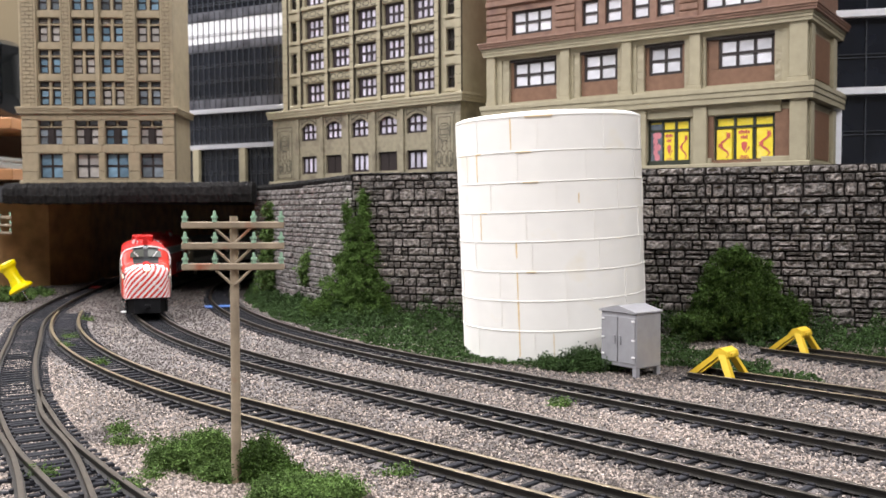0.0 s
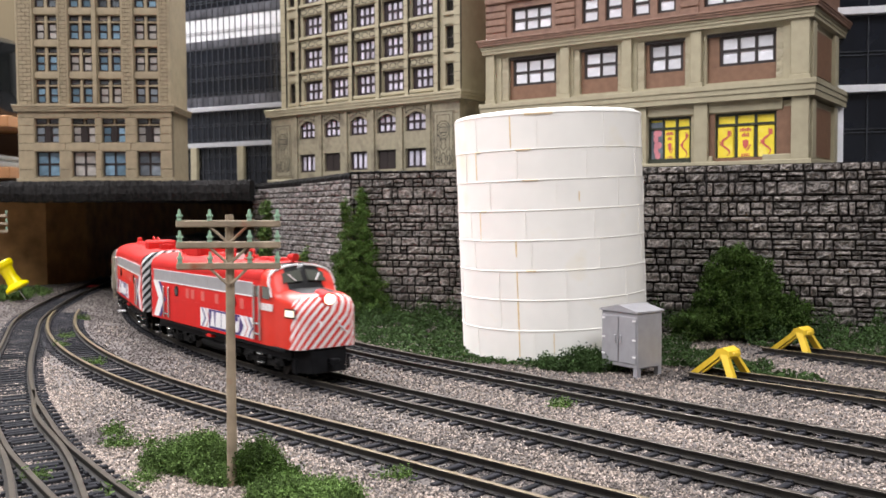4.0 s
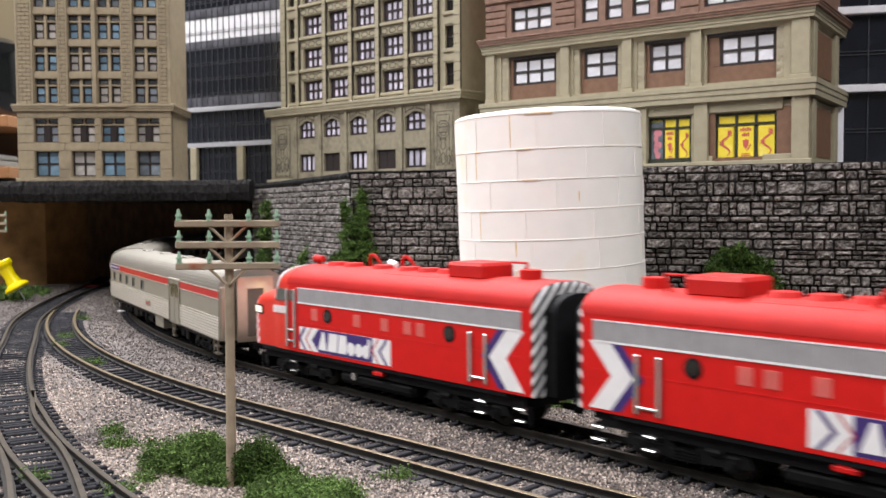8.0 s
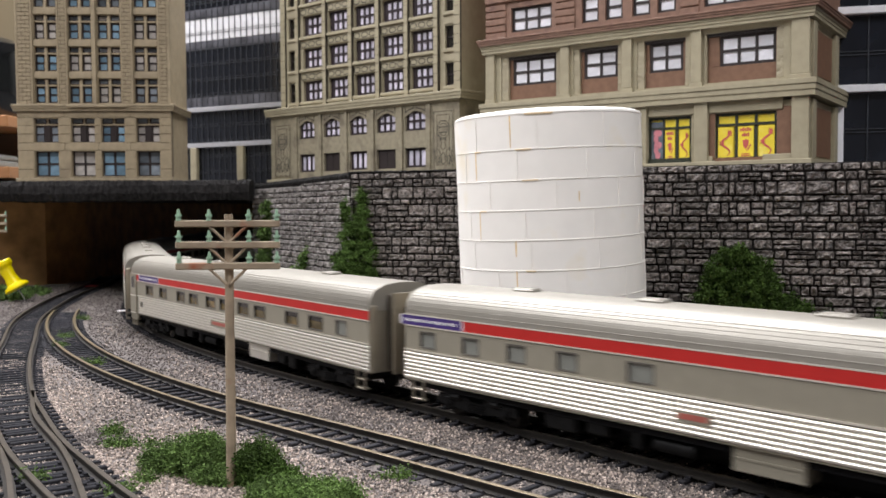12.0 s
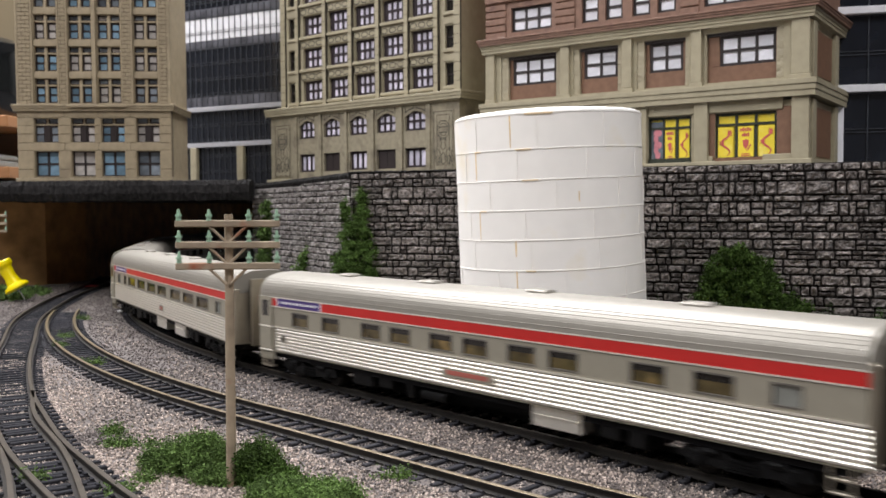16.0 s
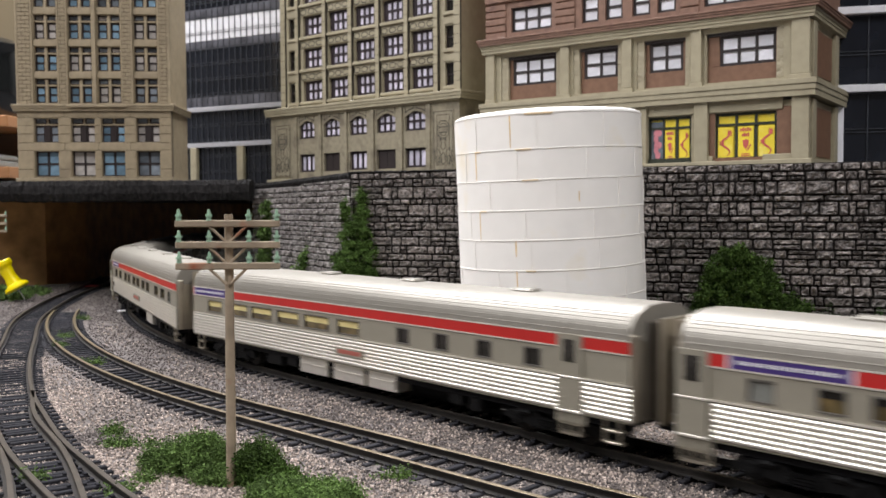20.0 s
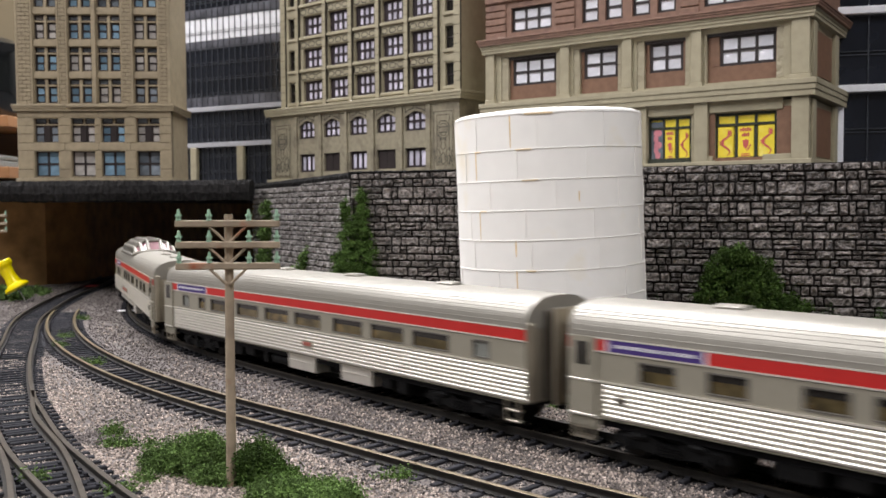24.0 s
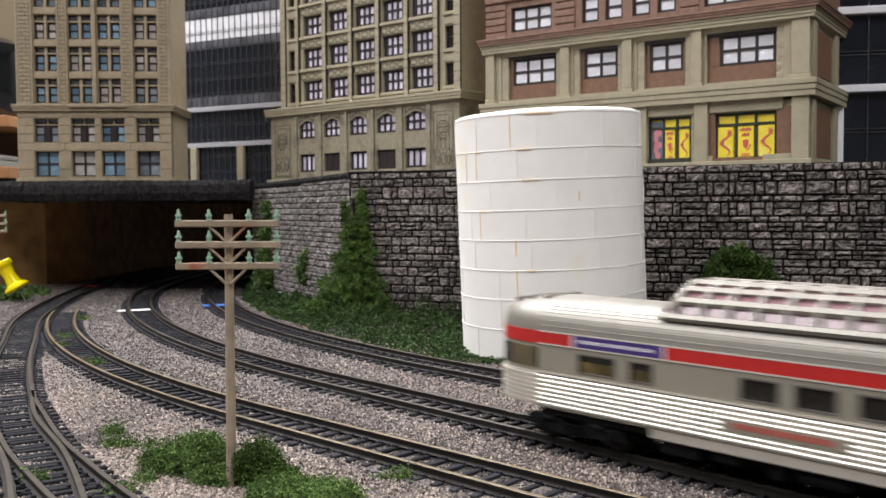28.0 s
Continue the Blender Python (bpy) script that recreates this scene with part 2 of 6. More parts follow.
# ---- mesh helpers ----
class Geo:
    """Collects faces in millimetres and links them as one mesh."""

    def __init__(self):
        self.v, self.f, self.m = [], [], []

    def add(self, verts, faces, mi=0):
        k = len(self.v)
        self.v.extend(verts)
        self.f.extend([tuple(i + k for i in f) for f in faces])
        self.m.extend([mi] * len(faces))

    def convex(self, verts, faces, mi=0):
        c = np.mean(np.array(verts, float), axis=0)
        out = []
        for f in faces:
            p = [np.array(verts[i], float) for i in f[:3]]
            n = np.cross(p[1] - p[0], p[2] - p[0])
            out.append(tuple(f) if np.dot(n, p[0] - c) >= 0 else tuple(reversed(f)))
        self.add(verts, out, mi)

    def box(self, x0, y0, z0, x1, y1, z1, mi=0, c=0.0):
        lo, hi = (min(x0, x1), min(y0, y1), min(z0, z1)), (max(x0, x1), max(y0, y1), max(z0, z1))
        if c <= 0:
            v = [tuple((hi if k >> a & 1 else lo)[a] for a in range(3)) for k in range(8)]
            self.convex(v, [(0, 2, 6, 4), (1, 3, 7, 5), (0, 1, 5, 4), (2, 3, 7, 6), (0, 1, 3, 2), (4, 5, 7, 6)], mi)
            return
        c = min(c, *[(hi[a] - lo[a]) * 0.45 for a in range(3)])
        v, ix = [], {}
        for k in range(8):
            for a in range(3):
                ix[k, a] = len(v)
                v.append(tuple((hi[b] - (0 if b == a else c)) if k >> b & 1 else (lo[b] + (0 if b == a else c)) for b in range(3)))
        f = []
        for a in range(3):
            b, d = [q for q in range(3) if q != a]
            for s in (0, 1):
                base = s << a
                f.append([ix[base | i << b | j << d, a] for i, j in ((0, 0), (1, 0), (1, 1), (0, 1))])
        for a in range(3):
            b, d = [q for q in range(3) if q != a]
            for i in (0, 1):
                for j in (0, 1):
                    k = i << b | j << d
                    f.append([ix[k, b], ix[k | 1 << a, b], ix[k | 1 << a, d], ix[k, d]])
        for k in range(8):
            f.append([ix[k, 0], ix[k, 1], ix[k, 2]])
        self.convex(v, f, mi)

    def prism(self, poly, a, b, axis="y", mi=0):
        """A polygon pushed from a to b along an axis: (x, z) for y, (y, z) for x, (x, y) for z."""
        put = {"y": lambda p, t: (p[0], t, p[1]), "x": lambda p, t: (t, p[0], p[1]), "z": lambda p, t: (p[0], p[1], t)}[axis]
        n = len(poly)
        v = [put(p, a) for p in poly] + [put(p, b) for p in poly]
        self.add(v, [tuple(range(n)), tuple(reversed(range(n, 2 * n)))] + [(i, (i + 1) % n, n + (i + 1) % n, n + i) for i in range(n)], mi)

    def tube(self, p, q, r0, r1=None, n=10, mi=0):
        p, q = Vector(p), Vector(q)
        r1 = r0 if r1 is None else r1
        m = (q - p).to_track_quat("Z", "Y").to_matrix()
        v = []
        for o, r in ((p, r0), (q, r1)):
            for i in range(n):
                a = 2 * math.pi * i / n
                v.append(tuple(o + m @ Vector((r * math.cos(a), r * math.sin(a), 0))))
        self.add(v, [(i, (i + 1) % n, n + (i + 1) % n, n + i) for i in range(n)] + [tuple(reversed(range(n))), tuple(range(n, 2 * n))], mi)

    def lathe(self, rings, n=24, mi=0, centre=(0, 0)):
        """Rings of (radius, z) round an upright axis, closed at both ends."""
        v = [(centre[0] + r * math.cos(2 * math.pi * i / n), centre[1] + r * math.sin(2 * math.pi * i / n), z) for r, z in rings for i in range(n)]
        f = [(k * n + i, k * n + (i + 1) % n, (k + 1) * n + (i + 1) % n, (k + 1) * n + i) for k in range(len(rings) - 1) for i in range(n)]
        f += [tuple(reversed(range(n))), tuple(range((len(rings) - 1) * n, len(rings) * n))]
        self.add(v, f, mi)

    def loft(self, rings, mi=0, caps=True, closed=True):
        n = len(rings[0])
        v = [p for r in rings for p in r]
        f = [(k * n + i, k * n + (i + 1) % n, (k + 1) * n + (i + 1) % n, (k + 1) * n + i) for k in range(len(rings) - 1) for i in range(n if closed else n - 1)]
        if caps:
            f += [tuple(reversed(range(n))), tuple(range((len(rings) - 1) * n, len(rings) * n))]
        self.add(v, f, mi)

    def mesh(self, name, mats, smooth=False):
        me = bpy.data.meshes.new(name)
        me.from_pydata([(a * MM, b * MM, c * MM) for a, b, c in self.v], [], self.f)
        for m in mats if isinstance(mats, (list, tuple)) else [mats]:
            me.materials.append(m)
        if any(self.m):
            me.polygons.foreach_set("material_index", self.m)
        if smooth:
            me.polygons.foreach_set("use_smooth", [True] * len(me.polygons))
            me.set_sharp_from_angle(angle=radians(35))
        me.update()
        return me


def part(name, geo, mats, parent, label="", smooth=False, m=None):
    ob = new(name, geo.mesh(name, mats, smooth) if isinstance(geo, Geo) else geo)
    ob.parent = parent
    if m is not None:
        ob.matrix_basis = m
    return tagged(ob, label)


def at(x, y, z, rx=0, ry=0, rz=0):
    return pose(x * MM, y * MM, z * MM, rx, ry, rz)


def thing(name, m, label, category, group="", kind=""):
    ob = new(name)
    ob.empty_display_size = 0.01
    ob.matrix_basis = m
    return tagged(ob, label, category, group, kind)


def cloud(name, verts, faces, material, label, category, kind="stuff", parent=None, smooth=False):
    me = bpy.data.meshes.new(name)
    me.from_pydata((np.asarray(verts) * MM).tolist(), [], np.asarray(faces).tolist())
    me.materials.append(material)
    if smooth:
        me.polygons.foreach_set("use_smooth", [True] * len(me.polygons))
    ob = new(name, me)
    ob.parent = parent
    return tagged(ob, label, category, kind=kind) if parent is None else tagged(ob, label, kind=kind)


# ---- plan: the tracks ----
class Path:
    """A line of travel: straight from the tangent point for s > 0, a bend to its left before it."""

    def __init__(self, x, y, heading, radius):
        self.o, self.h, self.r = Vector((x, y)), heading, radius
        self.u = Vector((math.cos(heading), math.sin(heading)))
        self.n = Vector((-self.u.y, self.u.x))

    def __call__(self, s):
        if s >= 0:
            return self.o + self.u * s
        a = s / self.r
        if a < -3.6:
            e, w = self.o + self.n * self.r - self.n * self.r * math.cos(-3.6) + self.u * self.r * math.sin(-3.6), self.h - 3.6
            return e + Vector((math.cos(w), math.sin(w))) * (s + 3.6 * self.r)
        return self.o + self.n * self.r - self.n * (self.r * math.cos(a)) + self.u * (self.r * math.sin(a))

    def normal(self, s):
        d = (self(s + 0.5) - self(s - 0.5)).normalized()
        return Vector((-d.y, d.x))


class Spline:
    """A smooth line through plan points, by length."""

    def __init__(self, pts):
        p = [Vector(q) for q in pts]
        p = [p[0] * 2 - p[1]] + p + [p[-1] * 2 - p[-2]]
        self.p = []
        for i in range(1, len(p) - 2):
            for k in range(24):
                t = k / 24
                a, b, c, d = p[i - 1:i + 3]
                self.p.append(0.5 * ((2 * b) + (c - a) * t + (2 * a - 5 * b + 4 * c - d) * t * t + (3 * b - a - 3 * c + d) * t ** 3))
        self.p.append(p[-2])
        self.l = [0.0]
        for a, b in zip(self.p, self.p[1:]):
            self.l.append(self.l[-1] + (b - a).length)
        self.end = self.l[-1]

    def __call__(self, s):
        i = min(max(int(np.searchsorted(self.l, s)) - 1, 0), len(self.p) - 2)
        return self.p[i].lerp(self.p[i + 1], (s - self.l[i]) / max(1e-6, self.l[i + 1] - self.l[i]))

    def normal(self, s):
        d = (self(s + 0.5) - self(s - 0.5)).normalized()
        return Vector((-d.y, d.x))


MAIN = Path(-49.5, 402.5, -0.821, 919)
NEAR = Path(-70.2, 337.0, -0.758, 810)
FAR = Path(-1.2, 440.0, -0.834, 895)
LEFT = Spline([(-385, 1040), (-359, 926), (-334, 790), (-296, 645), (-250, 529), (-216, 448), (-182, 376), (-158, 333), (-136, 296), (-118, 270), (-87, 229), (-40, 175), (60, 90)])
SPUR = Spline([(-182, 376), (-160, 330), (-129, 281), (-105, 236), (-78, 180), (-40, 90)])
SIDING = Spline([(119, 418), (148, 388), (177, 357), (300, 224), (500, 14)])
BACK_SIDING = Spline([(178, 489), (199, 465), (218.5, 442), (311, 331.5), (466, 152)])
RAIL_Z = 2.5


# ---- ground and tracks ----
def ground_sheet():
    xs = np.concatenate([np.linspace(-3200, -520, 9)[:-1], np.arange(-520, 420, 5.0), np.linspace(420, 3200, 9)])
    ys = np.concatenate([np.linspace(-2800, 150, 8)[:-1], np.arange(150, 1000, 5.0), np.linspace(1000, 2290, 6)])
    v, nx = [], len(xs)
    for y in ys:
        for x in xs:
            z = -1.0 + 0.6 * noise.noise((x * 0.03, y * 0.03, 0)) + 0.5 * noise.noise((x * 0.12, y * 0.12, 3))
            v.append((x, y, z))
    f = [(j * nx + i, j * nx + i + 1, (j + 1) * nx + i + 1, (j + 1) * nx + i) for j in range(len(ys) - 1) for i in range(nx - 1)]
    ob = cloud("ground", v, f, BALLAST, "pinkish grey ballast ground of the model railway", "ground", "structure", smooth=True)
    return ob


RAIL_SECTION = [(-1.6, 0.05), (1.6, 0.05), (0.5, 0.5), (0.4, 1.7), (0.85, 1.8), (0.85, 2.4), (0.65, 2.5), (-0.65, 2.5), (-0.85, 2.4), (-0.85, 1.8), (-0.4, 1.7), (-0.5, 0.5)]


def rail_run(path, s0, s1, off, step=8.0, head_w=1.0):
    g = Geo()
    n = max(2, int((s1 - s0) / step))
    rings = []
    for i in range(n + 1):
        s = s0 + (s1 - s0) * i / n
        c, k = path(s), path.normal(s)
        rings.append([(c.x + k.x * (off + a * head_w), c.y + k.y * (off + a * head_w), z) for a, z in RAIL_SECTION])
    g.loft(rings)
    m = len(RAIL_SECTION)
    for k in range(n):
        for i in (6, 5, 7):
            g.m[k * m + i] = 1
    return g


TIE_MESH = None


def tie_geo(w=2.3, l=29.0, h=2.0):
    g = Geo()
    g.box(-w / 2, -l / 2, -h, w / 2, l / 2, 0, c=0.3)
    for s in (-1, 1):
        for o in (-1, 1):
            g.box(-1.0, s * 8.6 + o * 2.1 - 0.6, -0.1, 1.0, s * 8.6 + o * 2.1 + 0.6, 0.55, c=0.15)
    return g


def track(label, path, s0, s1, near, spacing=7.4, tie_from=None, head=None):
    """near: the stretch (from, to) whose ties are parts of their own; the rest are joined."""
    global TIE_MESH
    t = thing("track", Matrix(), label, "track", kind="structure")
    part("rail", rail_run(path, s0, s1, 8.6), [RAIL, head or RAIL_TOP], t)
    part("rail", rail_run(path, s0, s1, -8.6), [RAIL, head or RAIL_TOP], t)
    if TIE_MESH is None:
        TIE_MESH = tie_geo().mesh("tie", TIE)
    rest = Geo()
    rng = random.Random(7)
    base = tie_geo()
    s = s0 if tie_from is None else tie_from
    while s < s1:
        c, k = path(s), path.normal(s)
        turn = math.degrees(math.atan2(k.y, k.x)) - 90 + rng.uniform(-1.5, 1.5)
        if near[0] <= s <= near[1]:
            part("tie", TIE_MESH, None, t, m=at(c.x, c.y, 0, 0, 0, turn))
        else:
            a, b = math.cos(radians(turn)), math.sin(radians(turn))
            rest.add([(c.x + a * x - b * y, c.y + b * x + a * y, z) for x, y, z in base.v], base.f)
        s += spacing
    if rest.v:
        tagged(part("ties", rest, TIE, t), kind="stuff")
    return t


def plain_box(name, x0, y0, z0, x1, y1, z1, material, label, category, kind="structure", c=0.0):
    g = Geo()
    g.box(x0, y0, z0, x1, y1, z1, c=c)
    return tagged(part(name, g, material, None), label, category, kind=kind)


ground_sheet()
track("inner main line of black-tied model track", NEAR, -420, 700, (-330, 180), tie_from=-420)
track("main line of black-tied model track under the train", MAIN, -3200, 3000, (-420, 230), tie_from=-900, head=RAIL_WORN)
track("outer main line of black-tied model track", FAR, -700, 1000, (-330, 280), head=RAIL_WORN)
track("branch track curving past the grass", LEFT, 0, LEFT.end, (150, 780), spacing=6.6, head=RAIL_WORN)
track("turnout spur of the branch track", SPUR, 0, SPUR.end, (0, 10), spacing=13, head=RAIL_WORN)
track("short siding track ending at a yellow bumper", SIDING, 0, SIDING.end, (0, 160))
track("rear siding track ending at a yellow bumper", BACK_SIDING, 0, BACK_SIDING.end, (0, 140))

# ---- deck, retaining wall and tunnel ----
CORNER, WALL_LEFT, WALL_RIGHT = Vector((-66, 650)), Vector((-176, 845)), Vector((440, 449.5))


def top_left(s):
    return 96.9 + 3.0 * s


def top_right(s):
    return 103.5 + 0.6 * s


def stone_wall(name, a, b, top, parts_from, parts_to, face_mats, label, seed, heights=(3.8, 4.6, 5.6, 6.4, 8.6), lengths=(5, 17), gap=0.52):
    """A wall from a to b whose stones are laid in uneven courses; those within parts_from..parts_to are parts."""
    rng = random.Random(seed)
    d = b - a
    length, u = d.length, d.normalized()
    out = Vector((u.y, -u.x))
    w = thing(name, Matrix(), label, "wall", kind="structure")
    g = Geo()
    p, q = a - out * 10, b - out * 10
    za, zb = top(0), top(1)
    g.convex([(a.x, a.y, -2), (b.x, b.y, -2), (q.x, q.y, -2), (p.x, p.y, -2), (a.x, a.y, za), (b.x, b.y, zb), (q.x, q.y, zb), (p.x, p.y, za)],
             [(0, 1, 2, 3), (4, 5, 6, 7), (0, 1, 5, 4), (1, 2, 6, 5), (2, 3, 7, 6), (3, 0, 4, 7)])
    part("wall_core", g, MORTAR, w)
    rest = Geo()
    z, made = -1.0, 0
    hmax = max(za, zb)
    while z < hmax - 2:
        h = rng.choice(heights)
        x = -rng.uniform(0, 10)
        while x < length:
            l = rng.uniform(*lengths) if rng.random() < 0.75 else rng.uniform(lengths[0] * 0.7, lengths[0] * 1.3)
            x0, x1 = max(x, 0), min(x + l, length)
            lim = top((x0 + x1) / 2 / length)
            z1 = min(z + h, lim)
            if x1 - x0 > 2 and z1 - z > 1.6:
                split = [(z, z1)] if (z1 - z < 5.5 or rng.random() < 0.66) else [(z, z + (z1 - z) * 0.5), (z + (z1 - z) * 0.5, z1)]
                for c0, c1 in split:
                    sg = Geo()
                    proud = rng.uniform(1.0, 2.4)
                    sx, sz = (x1 - x0) / 2 - gap, (c1 - c0) / 2 - gap
                    nu, nv = max(5, min(11, int(sx / 0.55))), max(4, min(7, int(sz / 0.5)))
                    vs = []
                    for j in range(nv + 1):
                        for i in range(nu + 1):
                            pu, pv = i / nu * 2 - 1, j / nv * 2 - 1
                            pu, pv = math.copysign(abs(pu) ** 0.6, pu), math.copysign(abs(pv) ** 0.5, pv)
                            edge = abs(pu) > 0.99 or abs(pv) > 0.99
                            corner = abs(pu) > 0.99 and abs(pv) > 0.99
                            pull = 0.86 if corner else 1.0
                            y = rng.uniform(-0.5, 0.0) if edge else -proud + rng.uniform(-0.85, 0.85)
                            vs.append((sx * pu * pull + rng.uniform(-0.22, 0.22), y, sz * pv * pull + rng.uniform(-0.2, 0.2)))
                    sg.add(vs, [(j * (nu + 1) + i, j * (nu + 1) + i + 1, (j + 1) * (nu + 1) + i + 1, (j + 1) * (nu + 1) + i) for j in range(nv) for i in range(nu)])
                    mx, mz = (x0 + x1) / 2, (c0 + c1) / 2
                    ang = math.degrees(math.atan2(u.y, u.x))
                    if parts_from <= mx <= parts_to and made < 300:
                        made += 1
                        part("stone", sg, face_mats[0], w, m=at(a.x + u.x * mx, a.y + u.y * mx, mz, 0, 0, ang))
                    else:
                        rest.add([(a.x + u.x * (mx + vx) + out.x * -vy, a.y + u.y * (mx + vx) + out.y * -vy, mz + vz) for vx, vy, vz in sg.v], sg.f)
            x += l
        z += h
    if rest.v:
        tagged(part("stones", rest, face_mats[1], w), kind="stuff")
    return w


# ---- model buildings ----
def grid_wall(g, w, z0, z1, cols, rows, y0, y1, mi=0):
    """A wall with openings, in one connected sheet: cols are (x0, x1), rows are (z0, z1)."""
    xs = sorted({0.0, float(w)} | {float(v) for c in cols for v in c})
    zs = sorted({float(z0), float(z1)} | {float(v) for r in rows for v in r})

    def solid(i, j):
        if not (0 <= i < len(xs) - 1 and 0 <= j < len(zs) - 1):
            return False
        x, z = (xs[i] + xs[i + 1]) / 2, (zs[j] + zs[j + 1]) / 2
        return not (any(a < x < b for a, b in cols) and any(a < z < b for a, b in rows))

    nz = len(zs)
    v = [(x, y, z) for y in (y0, y1) for x in xs for z in zs]
    back = len(xs) * nz
    f = []
    for i in range(len(xs) - 1):
        for j in range(nz - 1):
            if not solid(i, j):
                continue
            a, b, c, d = i * nz + j, (i + 1) * nz + j, (i + 1) * nz + j + 1, i * nz + j + 1
            f += [(a, b, c, d), (a + back, d + back, c + back, b + back)]
            for p, q, (di, dj) in ((a, b, (0, -1)), (b, c, (1, 0)), (c, d, (0, 1)), (d, a, (-1, 0))):
                if not solid(i + di, j + dj):
                    f.append((q, p, p + back, q + back))
    used = sorted({k for q in f for k in q})
    to = {k: n for n, k in enumerate(used)}
    g.add([v[k] for k in used], [tuple(to[k] for k in q) for q in f], mi)


PANE_STOCK = {}


def window(parent, x0, x1, z0, z1, y, frame_mat, pane_mat, nx, nz, bar=0.9, name="window"):
    """A framed window of nx by nz panes set in the opening, as one part with its frame and panes."""
    g = Geo()
    w, h = x1 - x0, z1 - z0
    pw, ph = (w - bar * (nx + 1)) / nx, (h - bar * (nz + 1)) / nz
    grid_wall(g, w, 0, h, [(bar + i * (pw + bar), bar + i * (pw + bar) + pw) for i in range(nx)], [(bar + j * (ph + bar), bar + j * (ph + bar) + ph) for j in range(nz)], 0, 1.4)
    win = part(name, g, frame_mat, parent, m=at(x0, y, z0))
    key = (round(pw, 2), round(ph, 2), pane_mat.name)
    if key not in PANE_STOCK:
        pg = Geo()
        pg.box(0, 0, 0, pw, 0.4, ph)
        PANE_STOCK[key] = pg.mesh("pane", pane_mat)
    for i in range(nx):
        for j in range(nz):
            part("pane", PANE_STOCK[key], None, win, m=at(bar + i * (pw + bar), 0.7, bar + j * (ph + bar)))
    return win


def walls_behind(b, w, d, z0, z1, t, material, x=0.0):
    """Side and back walls and the floor slab behind a front wall of thickness t."""
    for name, x0, y0, x1, y1, c0, c1 in (("side_wall", 0, t, 3, d, z0, z1), ("side_wall", w - 3, t, w, d, z0, z1), ("back_wall", 3, d - 3, w - 3, d, z0, z1), ("floor_slab", 3, t, w - 3, d - 3, z1 - 3, z1)):
        g = Geo()
        g.box(x + x0, y0, c0, x + x1, y1, c1)
        part(name, g, material, b)


def strip(b, name, material, *boxes, c=0.3):
    """Each box as a part of its own."""
    for q in boxes:
        g = Geo()
        g.box(*q, c=c)
        part(name, g, material, b)


def ledge(g, x0, x1, y0, y1, z0, z1, mi=0):
    """A stepped cornice."""
    h = (z1 - z0) / 3
    g.box(x0 + 1.2, y0 + 1.2, z0, x1 - 1.2, y1, z0 + h, mi)
    g.box(x0 + 0.6, y0 + 0.6, z0 + h, x1 - 0.6, y1, z0 + 2 * h, mi, c=0.3)
    g.box(x0, y0, z0 + 2 * h, x1, y1, z1, mi, c=0.3)


def outline(g, pts, y, wide=0.5):
    """A thin inlaid line along a closed loop of (x, z) points on the face at depth y."""
    for (ax, az), (bx, bz) in zip(pts, pts[1:] + pts[:1]):
        d = Vector((bx - ax, bz - az))
        if d.length < 0.05:
            continue
        d.normalize()
        n = Vector((-d.y, d.x)) * wide / 2
        e = d * wide / 2
        g.prism([(ax - e.x + n.x, az - e.y + n.y), (bx + e.x + n.x, bz + e.y + n.y), (bx + e.x - n.x, bz + e.y - n.y), (ax - e.x - n.x, az - e.y - n.y)], y - 0.12, y + 0.1)


def octagon(x, z, w, h, k=0.3):
    a, c = w / 2, h / 2
    q = min(a, c) * 2 * k
    return [(x - a + q, z - c), (x + a - q, z - c), (x + a, z - c + q), (x + a, z + c - q), (x + a - q, z + c), (x - a + q, z + c), (x - a, z + c - q), (x - a, z - c + q)]


def blocks(b, name, material, runs, courses, y0, y1, gap=0.45):
    """Flush-laid facing blocks with open joints between them, each a part."""
    for x0, x1 in runs:
        for z0, z1 in courses:
            strip(b, name, material, (x0 + gap / 2, y0, z0 + gap / 2, x1 - gap / 2, y1, z1 - gap / 2), c=0.25)


